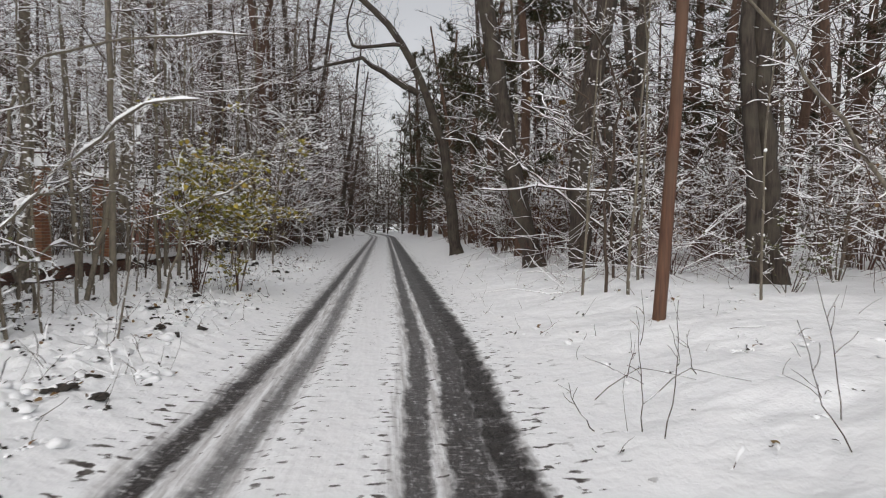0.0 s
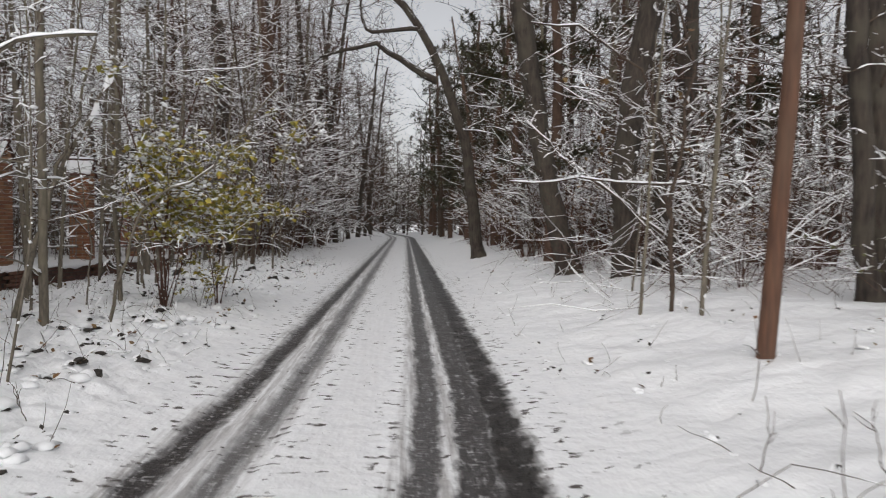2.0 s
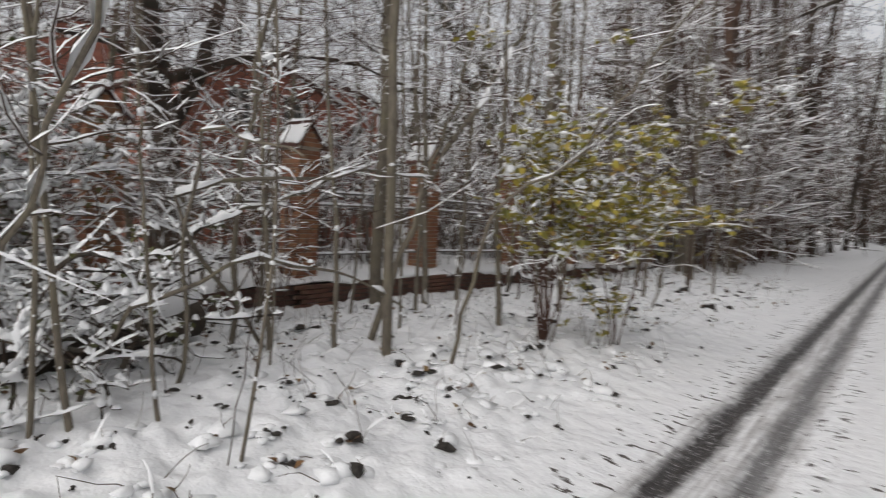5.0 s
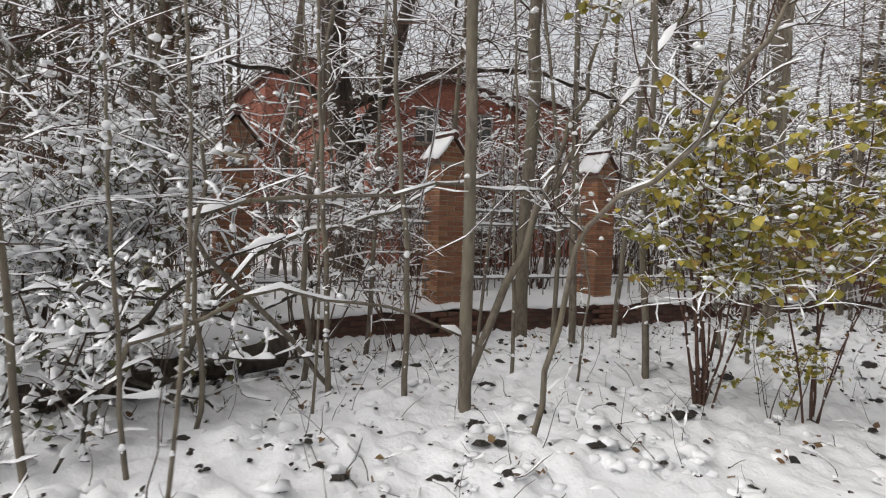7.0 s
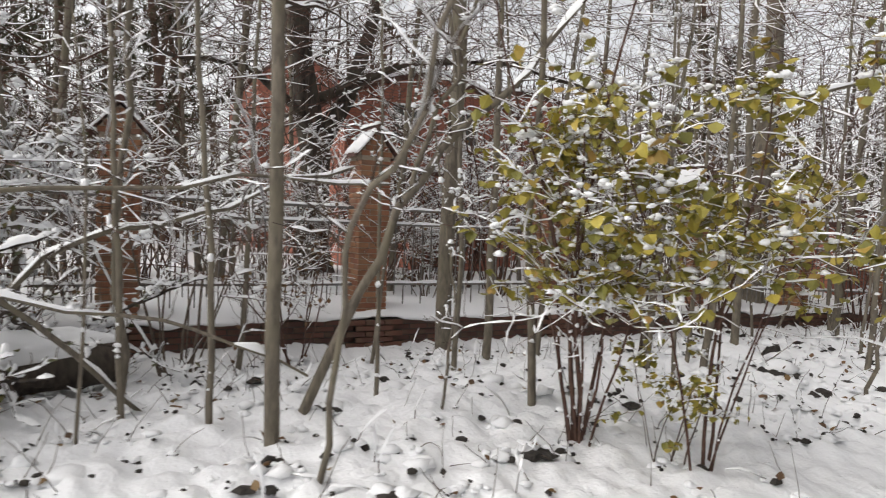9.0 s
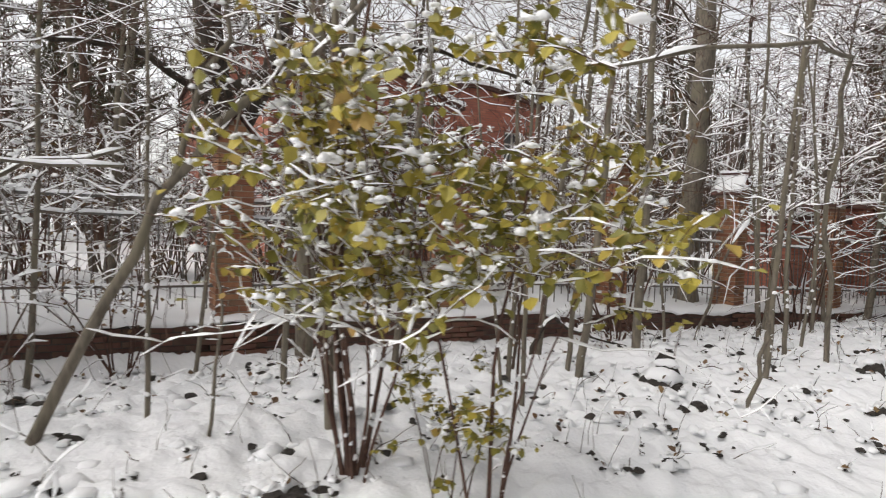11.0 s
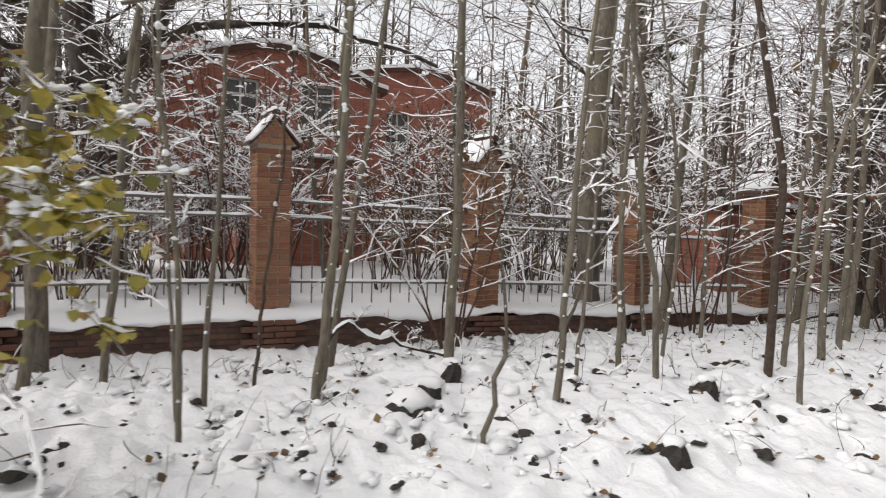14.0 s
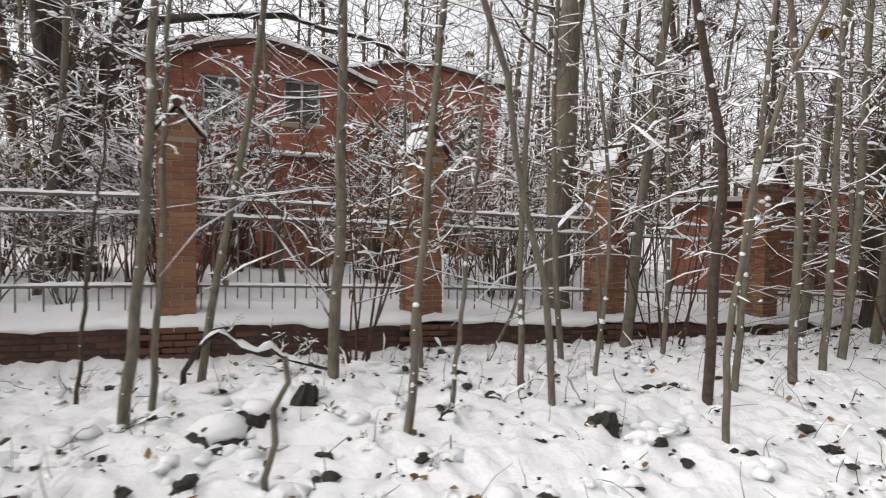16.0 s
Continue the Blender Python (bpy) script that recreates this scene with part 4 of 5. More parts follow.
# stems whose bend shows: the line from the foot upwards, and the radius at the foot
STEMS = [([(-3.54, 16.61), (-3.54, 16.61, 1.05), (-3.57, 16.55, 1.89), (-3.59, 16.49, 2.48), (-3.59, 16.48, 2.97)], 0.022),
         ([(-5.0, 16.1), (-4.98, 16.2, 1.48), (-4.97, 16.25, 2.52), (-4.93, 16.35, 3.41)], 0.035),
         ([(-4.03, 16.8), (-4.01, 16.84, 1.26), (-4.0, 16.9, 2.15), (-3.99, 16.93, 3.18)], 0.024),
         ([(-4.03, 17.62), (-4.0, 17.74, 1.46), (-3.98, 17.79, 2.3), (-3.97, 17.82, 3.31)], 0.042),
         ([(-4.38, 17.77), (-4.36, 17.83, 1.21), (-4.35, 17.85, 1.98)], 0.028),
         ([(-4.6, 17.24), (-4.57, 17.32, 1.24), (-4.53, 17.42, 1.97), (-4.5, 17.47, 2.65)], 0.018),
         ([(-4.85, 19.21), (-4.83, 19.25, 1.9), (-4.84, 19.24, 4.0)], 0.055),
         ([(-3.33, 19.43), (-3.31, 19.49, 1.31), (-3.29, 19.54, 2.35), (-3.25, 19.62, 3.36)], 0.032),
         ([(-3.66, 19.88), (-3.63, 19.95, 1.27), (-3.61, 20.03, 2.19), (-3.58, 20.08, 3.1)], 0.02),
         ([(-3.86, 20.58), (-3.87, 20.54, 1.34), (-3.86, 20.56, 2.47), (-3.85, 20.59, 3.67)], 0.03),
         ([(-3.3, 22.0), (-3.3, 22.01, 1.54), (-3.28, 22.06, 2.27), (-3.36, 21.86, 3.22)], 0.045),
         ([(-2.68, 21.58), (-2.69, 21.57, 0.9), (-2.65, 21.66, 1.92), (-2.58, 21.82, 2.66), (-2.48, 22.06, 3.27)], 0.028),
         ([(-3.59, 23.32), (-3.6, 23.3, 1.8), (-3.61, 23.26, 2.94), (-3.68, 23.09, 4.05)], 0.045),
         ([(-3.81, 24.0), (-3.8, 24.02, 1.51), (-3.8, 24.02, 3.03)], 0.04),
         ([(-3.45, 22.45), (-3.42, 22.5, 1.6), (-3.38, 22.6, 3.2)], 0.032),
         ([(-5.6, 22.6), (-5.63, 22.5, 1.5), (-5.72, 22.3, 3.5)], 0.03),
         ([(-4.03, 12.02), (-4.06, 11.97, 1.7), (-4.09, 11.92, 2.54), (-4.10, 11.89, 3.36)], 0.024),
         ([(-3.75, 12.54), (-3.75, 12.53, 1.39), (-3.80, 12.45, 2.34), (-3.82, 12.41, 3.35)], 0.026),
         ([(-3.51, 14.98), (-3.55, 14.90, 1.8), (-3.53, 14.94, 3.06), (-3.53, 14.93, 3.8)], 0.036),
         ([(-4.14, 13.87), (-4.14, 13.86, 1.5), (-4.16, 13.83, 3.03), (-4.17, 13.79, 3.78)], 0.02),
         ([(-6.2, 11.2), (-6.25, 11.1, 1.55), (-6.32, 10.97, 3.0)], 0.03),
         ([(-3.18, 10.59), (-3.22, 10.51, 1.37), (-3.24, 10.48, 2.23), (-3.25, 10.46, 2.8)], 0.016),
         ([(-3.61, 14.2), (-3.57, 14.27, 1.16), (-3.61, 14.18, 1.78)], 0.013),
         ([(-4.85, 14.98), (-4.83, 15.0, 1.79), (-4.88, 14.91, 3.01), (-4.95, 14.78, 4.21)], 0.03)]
SAPLINGS = [(-3.83, 16.61, 0.016), (-3.32, 9.93, 0.018), (-3.28, 10.13, 0.022), (-2.44, 10.67, 0.012), (-3.69, 11.78, 0.012), (-5.13, 15.52, 0.05), (-5.31, 18.09, 0.04),
            (-4.2, 24.8, 0.05), (-3.4, 25.9, 0.04), (-4.9, 21.6, 0.035), (-5.3, 20.2, 0.022), (-5.0, 23.0, 0.03), (-4.3, 21.6, 0.024), (-4.6, 25.4, 0.03), (-5.5, 24.2, 0.035), (-3.9, 26.6, 0.03),
            (3.77, 13.38, 0.025), (4.35, 12.9, 0.028), (5.2, 14.5, 0.03), (4.5, 15.6, 0.02), (5.6, 11.4, 0.02), (-5.6, 13.0, 0.03), (-5.4, 14.3, 0.022)]


def build_sapling(line, r, seed):
    x, y = line[0][:2]
    pl = Plant(seed, 0.95)
    g = pl.rng
    base = at_ground(x, y)
    tall = min(7.5, 1.6 + r * 120) * g.uniform(0.85, 1.15)
    if len(line) > 1:
        way = Vector(line[-1]) - (Vector(line[-2]) if len(line) > 2 else base)
        rest = max(0.3, tall - line[-1][2])
        tip = Vector(line[-1]) + way.normalized() * rest
        pts = [p - base for p in resample([base - Vector((0, 0, 0.05)), *line[1:], tip], 20, g, 0.012)]
    else:
        lean = Vector((g.uniform(-0.10, 0.10), g.uniform(-0.14, 0.16), 1))
        pts = path_from(Vector((0, 0, -0.05)), lean, tall, 20, g, 0.05, 0.04)
    rad = pl.limb(pts, r, r * 0.4, 7, True)
    pl.sprout(pts, rad, int(5 + tall * 1.7), 0.25, 1.0, 0.25 + 0.08 * tall, 1, spread=0.85, kids=3, wander=0.42, rise=0.0, twig_r=0.2)
    # snow stuck in knots against the stem and on the twig tips
    for _ in range(int(tall * 2.2)):
        k = g.randrange(2, 20)
        pl.snow.blob(pts[k].lerp(pts[k - 1], g.random()) + Vector((0.7 * rad[k], -0.4 * rad[k], 0)), 0.008 + 0.022 * g.random() ** 2, g, g.uniform(0.8, 1.8))
    for p in pl.tips:
        if g.random() < 0.25:
            pl.snow.blob(p, g.uniform(0.012, 0.03), g, 0.8)
    if r < 0.018:
        label = "thin bare sapling stem poking out of the snow"
    elif r < 0.035:
        label = "slim leafless sapling with snow on its twigs"
    else:
        label = "young leafless tree with olive bark and snowy twigs"
    pl.into("sapling", base, label, "sapling", BARK_GREEN if g.random() < 0.93 else TWIG, TWIG, "saplings of the verge")


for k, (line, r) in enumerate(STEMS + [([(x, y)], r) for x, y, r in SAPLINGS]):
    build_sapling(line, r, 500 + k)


# ---------- shrubs with several stems ----------
def build_shrub(x, y, tall, stems, seed, label, leaves=0, leaf_size=0.06, leaf_mat=None, bark=TWIG, name="shrub", level=2, clumps=0, stem_r=0.016, open_way=0.5, low=0.0, kids=4, side=6, cat="shrub", fat=1.0, sunny=-9.0, clump_r=(0.012, 0.036), depth=0.0, rise=-0.02, foot=0.16):
    pl = Plant(seed, 1.0, fat)
    pl.depth = depth
    g = pl.rng
    for _ in range(stems):
        a = g.uniform(0, 2 * math.pi)
        p = Vector((math.cos(a) * g.uniform(0, foot), math.sin(a) * g.uniform(0, foot), -0.05))
        lean = Vector((math.cos(a) * g.uniform(0.05, open_way), math.sin(a) * g.uniform(0.05, open_way), 1))
        h = tall * g.uniform(0.6, 1.1)
        pts = path_from(p, lean, h, 9, g, 0.12, 0.01)
        r = stem_r * g.uniform(0.6, 1.3)
        rad = pl.limb(pts, r, r * 0.3, 5, True)
        for _ in range(5 if clumps > 200 else 0):
            k = g.randrange(1, 7)
            pl.snow.blob(pts[k].lerp(pts[k - 1], g.random()) + Vector((0.5 * r, 0, 0)), r * g.uniform(0.6, 1.3), g, 1.5)
        pl.sprout(pts, rad, side, 0.45 if low > 0.9 else 0.3, 1.0, tall * 0.38, level - 1, spread=0.8, rise=rise, kids=kids, twig_r=0.28 if clumps > 200 and depth == 0 else 0.45)
    twigs = pl.twigs.v
    for _ in range(leaves):
        p = twigs[g.randrange(len(twigs))]
        if p.z < low or p.x < sunny:
            continue
        pl.leaves.leaf(p, Vector((g.uniform(-1, 1), g.uniform(-1, 1), g.uniform(-1.0, 0.15))), leaf_size * g.uniform(0.6, 1.3), g)
    for _ in range(clumps):
        p = twigs[g.randrange(len(twigs))]
        if p.z > low:
            q = g.uniform(*clump_r)
            for _ in range(g.randint(1, 4)):
                pl.snow.blob(p + Vector((g.gauss(0, 0.8) * q, g.gauss(0, 0.8) * q, g.gauss(0.25, 0.25) * q)), q * g.uniform(0.4, 0.85), g, g.uniform(0.5, 0.9))
    return pl.into(name, at_ground(x, y), label, cat, bark, bark, "shrubs of the verge", leaf_mat)


build_shrub(-2.86, 14.93, 3.2, 9, 31, "leafy shrub with olive-yellow leaves weighed down by snow clumps", 1500, 0.085, None, TWIG_RED, level=2, clumps=460, clump_r=(0.018, 0.055), stem_r=0.016, open_way=0.24, foot=0.09, low=1.0, kids=6, side=9, sunny=-0.5)
build_shrub(-2.25, 15.5, 3.2, 5, 32, "leafy shrub with yellowing leaves and snow clumps", 1700, 0.075, None, TWIG_RED, clumps=260, clump_r=(0.018, 0.05), stem_r=0.013, open_way=0.25, low=1.05, kids=6, side=10)
build_shrub(-2.45, 15.35, 0.9, 6, 33, "small snowy bush with olive leaves low on the verge", 420, 0.05, LEAF, TWIG, clumps=50, stem_r=0.006, open_way=0.5, side=4, kids=3)
build_shrub(6.6, 12.2, 1.3, 8, 34, "small evergreen bush dusted with snow", 260, 0.05, LEAF_GREEN, TWIG, clumps=70, stem_r=0.008, open_way=0.9)

rng = random.Random(12)
protos = [build_shrub(-7.6 + 0.2 * k, 40 + 4 * k, 2.2 + 0.3 * k, 9, 60 + k, "bare brown thicket shrub with snow along its twigs", 0, bark=(TWIG_PALE, TWIG_RED)[k % 2], clumps=90, clump_r=(0.02, 0.045), level=2, stem_r=0.013, open_way=0.6, kids=3, side=5, fat=1.5, depth=0.019) for k in range(4)]
dry = [build_shrub(-5.5 - k, 30 + 6 * k, 2.4, 8, 80 + k, "thicket shrub with dry brown leaves and snow", 260, 0.06, LEAF_BROWN, TWIG_RED, level=2, stem_r=0.012, kids=3, side=5, fat=1.5) for k in range(2)]


def scatter_shrubs(spots):
    for x, y in spots:
        src = rng.choice(protos + dry[:1] if rng.random() < 0.75 else dry)
        z = ground_height(x, y)
        s = rng.uniform(1.1, 1.9) if ((x > 0 and y > 19) or y > 24.5) else rng.uniform(0.8, 1.3)
        copy_thing(src, pose(x, y, z, 0, 0, rng.uniform(0, 360)) @ Matrix.Diagonal((s, s, s * rng.uniform(0.85, 1.2), 1)))


spots = []
for k in range(26):
    spots.append((rng.uniform(-8.0, -3.3), rng.uniform(19, 46)))
for k in range(26):
    spots.append((rng.uniform(4.6, 10), rng.uniform(19, 44)))
for k in range(16):
    spots.append((rng.uniform(7.8, 15), rng.uniform(10, 20)))
for k in range(32):
    spots.append((rng.uniform(-13.0, -8.2), rng.uniform(8, 31)))
spots = [(x, y) for x, y in spots if x > 0 or x < -7.8 or y > 24.5]
for k in range(14):
    spots.append((rng.uniform(-6.5, -3.4), rng.uniform(26, 44)))
    spots.append((rng.uniform(4.0, 8.5), rng.uniform(20, 42)))
spots += [(7.8, 11.2), (6.4, 16.9), (8.4, 13.6), (9.2, 11.0), (6.2, 15.2)]
spots += [(-5.9, 8.0), (-4.7, 8.3), (-6.2, 13.7), (-5.9, 12.5), (-5.0, 7.2), (-6.3, 10.9), (-5.6, 19.6)]
for x, y in [(-4.2, 19.6), (-5.3, 21.8), (-4.9, 23.4), (-3.6, 20.5), (-5.5, 17.0)]:
    spots.append((x, y + 6.5))
spots = [(x, y) for x, y in spots if not (-12 < x < -6 and 26 < y < 34)]
spots = [(x, y) for x, y in spots if min(math.hypot(x - p[0], y - p[1]) for p in PILLARS) > 0.5]
for k in range(40):
    spots.append((rng.uniform(-12.4, -8.3), rng.uniform(9, 27)))
scatter_shrubs(spots)


# ---------- woodland all round ----------
def build_wood_tree(x, y, tall, r, seed, bark, label, level=2, count=26, lo=0.2, length=2.6, kids=4, needles=False, twig=None):
    pl = Plant(seed, 0.5, 2.1)
    g = pl.rng
    pts = path_from(Vector((0, 0, -0.1)), Vector((g.uniform(-0.07, 0.07), g.uniform(-0.07, 0.07), 1)), tall, 12, g, 0.06, 0.05)
    rad = pl.limb(pts, r, r * 0.35, 8, True, 0.06)
    pl.sprout(pts, rad, count, lo, 1.0, length, level - 1, spread=0.8, kids=kids, rise=0.02)
    if needles:
        tw = pl.twigs.v
        for _ in range(9000):
            p = tw[g.randrange(len(tw))]
            pl.leaves.needle(p, Vector((g.uniform(-1, 1), g.uniform(-1, 1), g.uniform(-0.5, 0.6))), g.uniform(0.14, 0.34))
    return pl.into("tree", at_ground(x, y), label, "tree", bark, twig, "trees of the wood", NEEDLE if needles else None)


rng = random.Random(21)
DARK_TREE, SLIM_TREE, PINE_STEM = "tall dark bare woodland tree with snowy branches", "slim grey-green woodland tree with snowy branches", "tall reddish-brown pine trunk with thin snowy branches"
wood = [build_wood_tree(-6.4, 30, 13, 0.17, 101, BARK_DARK, DARK_TREE, 3, 26, 0.10, 2.7, 3),
        build_wood_tree(9.5, 25, 12, 0.14, 102, BARK_DARK, DARK_TREE, 3, 26, 0.10, 2.6, 3, twig=TWIG_RED),
        build_wood_tree(-10.6, 26, 11, 0.10, 103, BARK_GREEN, SLIM_TREE, 3, 26, 0.10, 2.0, 3),
        build_wood_tree(8.5, 31, 10, 0.08, 104, BARK_GREEN, SLIM_TREE, 3, 26, 0.08, 1.9, 3, twig=TWIG_RED),
        build_wood_tree(10.5, 18, 13, 0.15, 105, BARK_PINE, PINE_STEM, 3, 24, 0.2, 2.0, 4)]
thin = [build_wood_tree(-19, 40, 13, 0.16, 108, BARK_DARK, DARK_TREE, 2, 34, 0.1, 2.6, 4),
        build_wood_tree(17, 40, 12, 0.12, 109, BARK_DARK, DARK_TREE, 2, 34, 0.1, 2.4, 4, twig=TWIG_RED)]
pine = [build_wood_tree(5.6, 47, 13, 0.18, 106, BARK_PINE, "dark green pine with snow on its boughs", 3, 34, 0.15, 2.6, 4, needles=True),
        build_wood_tree(-20, 13, 12, 0.16, 107, BARK_PINE, "dark green pine with snow on its boughs", 3, 30, 0.15, 2.4, 4, needles=True)]


def plant_wood(n, x0, x1, y0, y1, pines=0.15, low=0.8, high=1.25, avoid=(), kinds=None):
    done = 0
    tries = 0
    taken = []
    while done < n and tries < n * 30:
        tries += 1
        x, y = rng.uniform(x0, x1), rng.uniform(y0, y1)
        if any(math.hypot(x - a, y - c) < 1.0 for a, c in taken) or any(a <= x <= c and d <= y <= e for a, c, d, e in avoid):
            continue
        taken.append((x, y))
        src = rng.choice(pine) if rng.random() < pines else rng.choice(kinds or wood)
        s = rng.uniform(low, high)
        copy_thing(src, pose(x, y, ground_height(x, y), 0, 0, rng.uniform(0, 360)) @ Matrix.Diagonal((s, s, s, 1)))
        done += 1


HOUSES = [(-24, -13.3, 11.5, 27.5), (-12.5, -6.0, 26.0, 34.2)]
plant_wood(16, -6.4, -3.4, 29, 48, 0.0, 0.95, 1.4)
plant_wood(9, -13, -6.4, 34, 50, 0.15)
plant_wood(13, 4.4, 8.5, 21, 46, 0.15, 0.95, 1.35)
plant_wood(4, 4.4, 7.5, 42, 60, 1.0, 1.0, 1.4)
plant_wood(10, 8.4, 15, 11, 28, 0.06)
plant_wood(8, 9, 18, 28, 50, 0.25, kinds=thin)
plant_wood(17, -12.8, -8.5, 8, 30, 0.0, 0.6, 0.9, avoid=HOUSES, kinds=wood[2:4])
plant_wood(5, -6.2, -4.4, 23, 29, 0.0, 0.55, 0.8, kinds=wood[2:4])
plant_wood(7, -3, 5, 80, 105, 0.3, 0.9, 1.3, kinds=thin)
plant_wood(6, -20, -8, 35, 50, 0.1)
plant_wood(6, -30, -9, 27, 56, 0.1, avoid=HOUSES, kinds=thin)
plant_wood(6, -34, -24, 4, 30, 0.3, kinds=thin)
plant_wood(8, -22, -8.8, -3, 11, 0.3, kinds=thin)
plant_wood(8, -14, -3.6, 46, 90, 0.2, 0.9, 1.3, kinds=thin)
plant_wood(8, 4.4, 14, 44, 90, 0.3, 0.9, 1.3, kinds=thin)
for k, (x, y, s) in enumerate([(4.9, 47, 1.15), (4.2, 53, 1.2), (4.0, 60, 1.3), (3.7, 68, 1.3), (3.5, 76, 1.3), (-3.3, 49, 1.2), (-3.2, 56, 1.25), (-3.1, 63, 1.3), (-3.0, 71, 1.3), (-3.4, 42, 1.2)]):
    copy_thing(pine[k % 2] if x > 0 else wood[k % 2], pose(x, y, ground_height(x, y), 0, 0, 77 * k) @ Matrix.Diagonal((s, s, s, 1)))


for k, (x, y) in enumerate([(-27, 9.5), (-30, 14), (-33, 6), (-28, 4), (-36, 11), (-26.5, 13), (-31, 0)]):
    copy_thing(pine[k % 2], pose(x, y, ground_height(x, y), 0, 0, 50 * k) @ Matrix.Diagonal((1.15, 1.15, 1.15, 1)))


# ---------- the wood beyond, all round ----------
def far_woods():
    g = random.Random(3)
    trunks, snow = Shell(), Shell()
    spread = [(d * math.sin(a), 15 + d * math.cos(a)) for a, d in ((g.uniform(0, 2 * math.pi), g.uniform(45, 120)) for _ in range(220))]
    spread += [(g.uniform(-60, -31), g.uniform(-12, 75)) for _ in range(230)]
    spread += [(g.uniform(16, 45), g.uniform(12, 80)) for _ in range(150)]
    spread += [(g.uniform(-50, -15), g.uniform(48, 90)) for _ in range(110)]
    spread += [(g.choice((-1, 1)) * g.uniform(3.2, 16) + 0.4, g.uniform(55, 110)) for _ in range(70)]
    for x, y in spread:
        if abs(x - 0.2) < 3.5 and -30 < y < 78:
            continue
        tall = g.uniform(9, 16)
        p = Vector((x, y, 0.5))
        pts = path_from(p, Vector((g.uniform(-0.05, 0.05), g.uniform(-0.05, 0.05), 1)), tall, 3, g, 0.05, 0.05)
        r = g.uniform(0.7, 1.4)
        trunks.tube(pts, [0.16 * r, 0.12 * r, 0.08 * r, 0.04 * r], 4)
        for _ in range(16):
            f = g.uniform(0.1, 0.98) * 3
            k = min(int(f), 2)
            q = pts[k].lerp(pts[k + 1], f - k)
            b = path_from(q, Vector((g.uniform(-1, 1), g.uniform(-1, 1), g.uniform(0, 0.9))), g.uniform(1.2, 3.2), 2, g, 0.3, 0.05)
            trunks.tube(b, [0.045, 0.03, 0.012], 3)
            if g.random() < 0.4:
                snow.snow_run(b, [0.045, 0.035, 0.02], g, 0.02)
    root = empty("far_woods", (0, 0, 0), "distant leafless woodland dusted with snow", "woods")
    tagged(root, kind="stuff")
    for nm, sh, mat in (("trunks", trunks, TWIG), ("snow", snow, SNOW)):
        tagged(child(nm, sh.made(nm, mat), root), kind="stuff")


far_woods()


# ---------- interlaced twigs of the undergrowth and crowns ----------
def woodland_twigs(seed, boxes):
    g = random.Random(seed)
    wood_shell, snow = Shell(), Shell()
    for count, x0, x1, y0, y1, z0, z1, thick in boxes:
        for _ in range(count):
            x, y = g.uniform(x0, x1), g.uniform(y0, y1)
            z = z0 + (z1 - z0) * g.random() ** 1.2
            a = g.uniform(0, 2 * math.pi)
            way = Vector((math.cos(a), math.sin(a), g.uniform(-0.25, 0.9)))
            main = path_from(Vector((x, y, z)), way, g.uniform(1.2, 2.8), 3, g, 0.3, 0.0)
            rows_ = [(main, thick)]
            for _ in range(3):
                k = g.randrange(0, 3)
                p = main[k].lerp(main[k + 1], g.random())
                rows_.append((path_from(p, way + rand_dir(g) * 1.1, g.uniform(0.5, 1.3), 2, g, 0.3, 0.0), thick * 0.65))
            for pts, r in rows_:
                rad = [r * (1 - 0.6 * k / (len(pts) - 1)) for k in range(len(pts))]
                wood_shell.tube(pts, rad, 3)
                if abs((pts[-1] - pts[0]).normalized().z) < 0.75 and g.random() < (0.36 if thick < 0.012 else 0.2):
                    snow.snow_run(pts, rad, g, min(0.026, 0.008 + thick * 1.0))
    root = empty("woodland_twigs", (0, 0, 0), "tangle of bare brown twigs carrying lines of snow", "twigs")
    tagged(root, kind="stuff")
    for nm, sh, mat in (("twigs", wood_shell, TWIG if seed == 64 else TWIG_RED), ("snow", snow, SNOW)):
        tagged(child(nm, sh.made(nm, mat), root), kind="stuff")


woodland_twigs(61, [(2250, -9.5, -3.6, 28, 48, 1.0, 14.0, 0.011), (380, -6.6, -4.2, 17, 29, 4.2, 8.5, 0.007), (70, -6.6, -4.4, 19.5, 27, 0.8, 3.8, 0.0045), (420, -9.0, -4.8, 8, 17, 4.0, 8.0, 0.007)])
woodland_twigs(62, [(2700, 4.6, 12.5, 18, 48, 0.8, 13.0, 0.011), (500, 8, 15, 9, 18, 1.0, 8.0, 0.009), (260, 3.9, 9, 13.5, 20, 0.3, 1.2, 0.005)])
woodland_twigs(63, [(700, -13, -8.6, 2, 36, 4.4, 9.0, 0.009), (500, -24, -16, 2, 36, 3.0, 10.5, 0.014), (400, -34, -24, 6, 40, 0.8, 9.5, 0.016), (900, -24, -8, 35, 52, 0.8, 13, 0.014)])
woodland_twigs(65, [(520, -6.0, -2.9, 25, 36, 0.4, 5.5, 0.006), (110, -6.2, -4.6, 7.5, 13.5, 1.2, 4.0, 0.005), (900, -42, -25, -8, 50, 0.5, 13, 0.022), (420, 11, 24, 10, 45, 0.6, 12, 0.018), (350, 2.6, 8, 55, 88, 1.0, 15, 0.03), (350, -6.5, -1.9, 50, 86, 1.0, 15, 0.03)])
woodland_twigs(64, [(850, -14, -2.4, 48, 92, 0.6, 17, 0.027), (850, 3.4, 15, 48, 92, 0.6, 17, 0.027), (700, -5, 7, 84, 108, 0.5, 13, 0.03), (700, -6, 8, 88, 110, 0.3, 9, 0.06), (520, -4.6, -0.2, 40, 84, 4.2, 16, 0.022)])


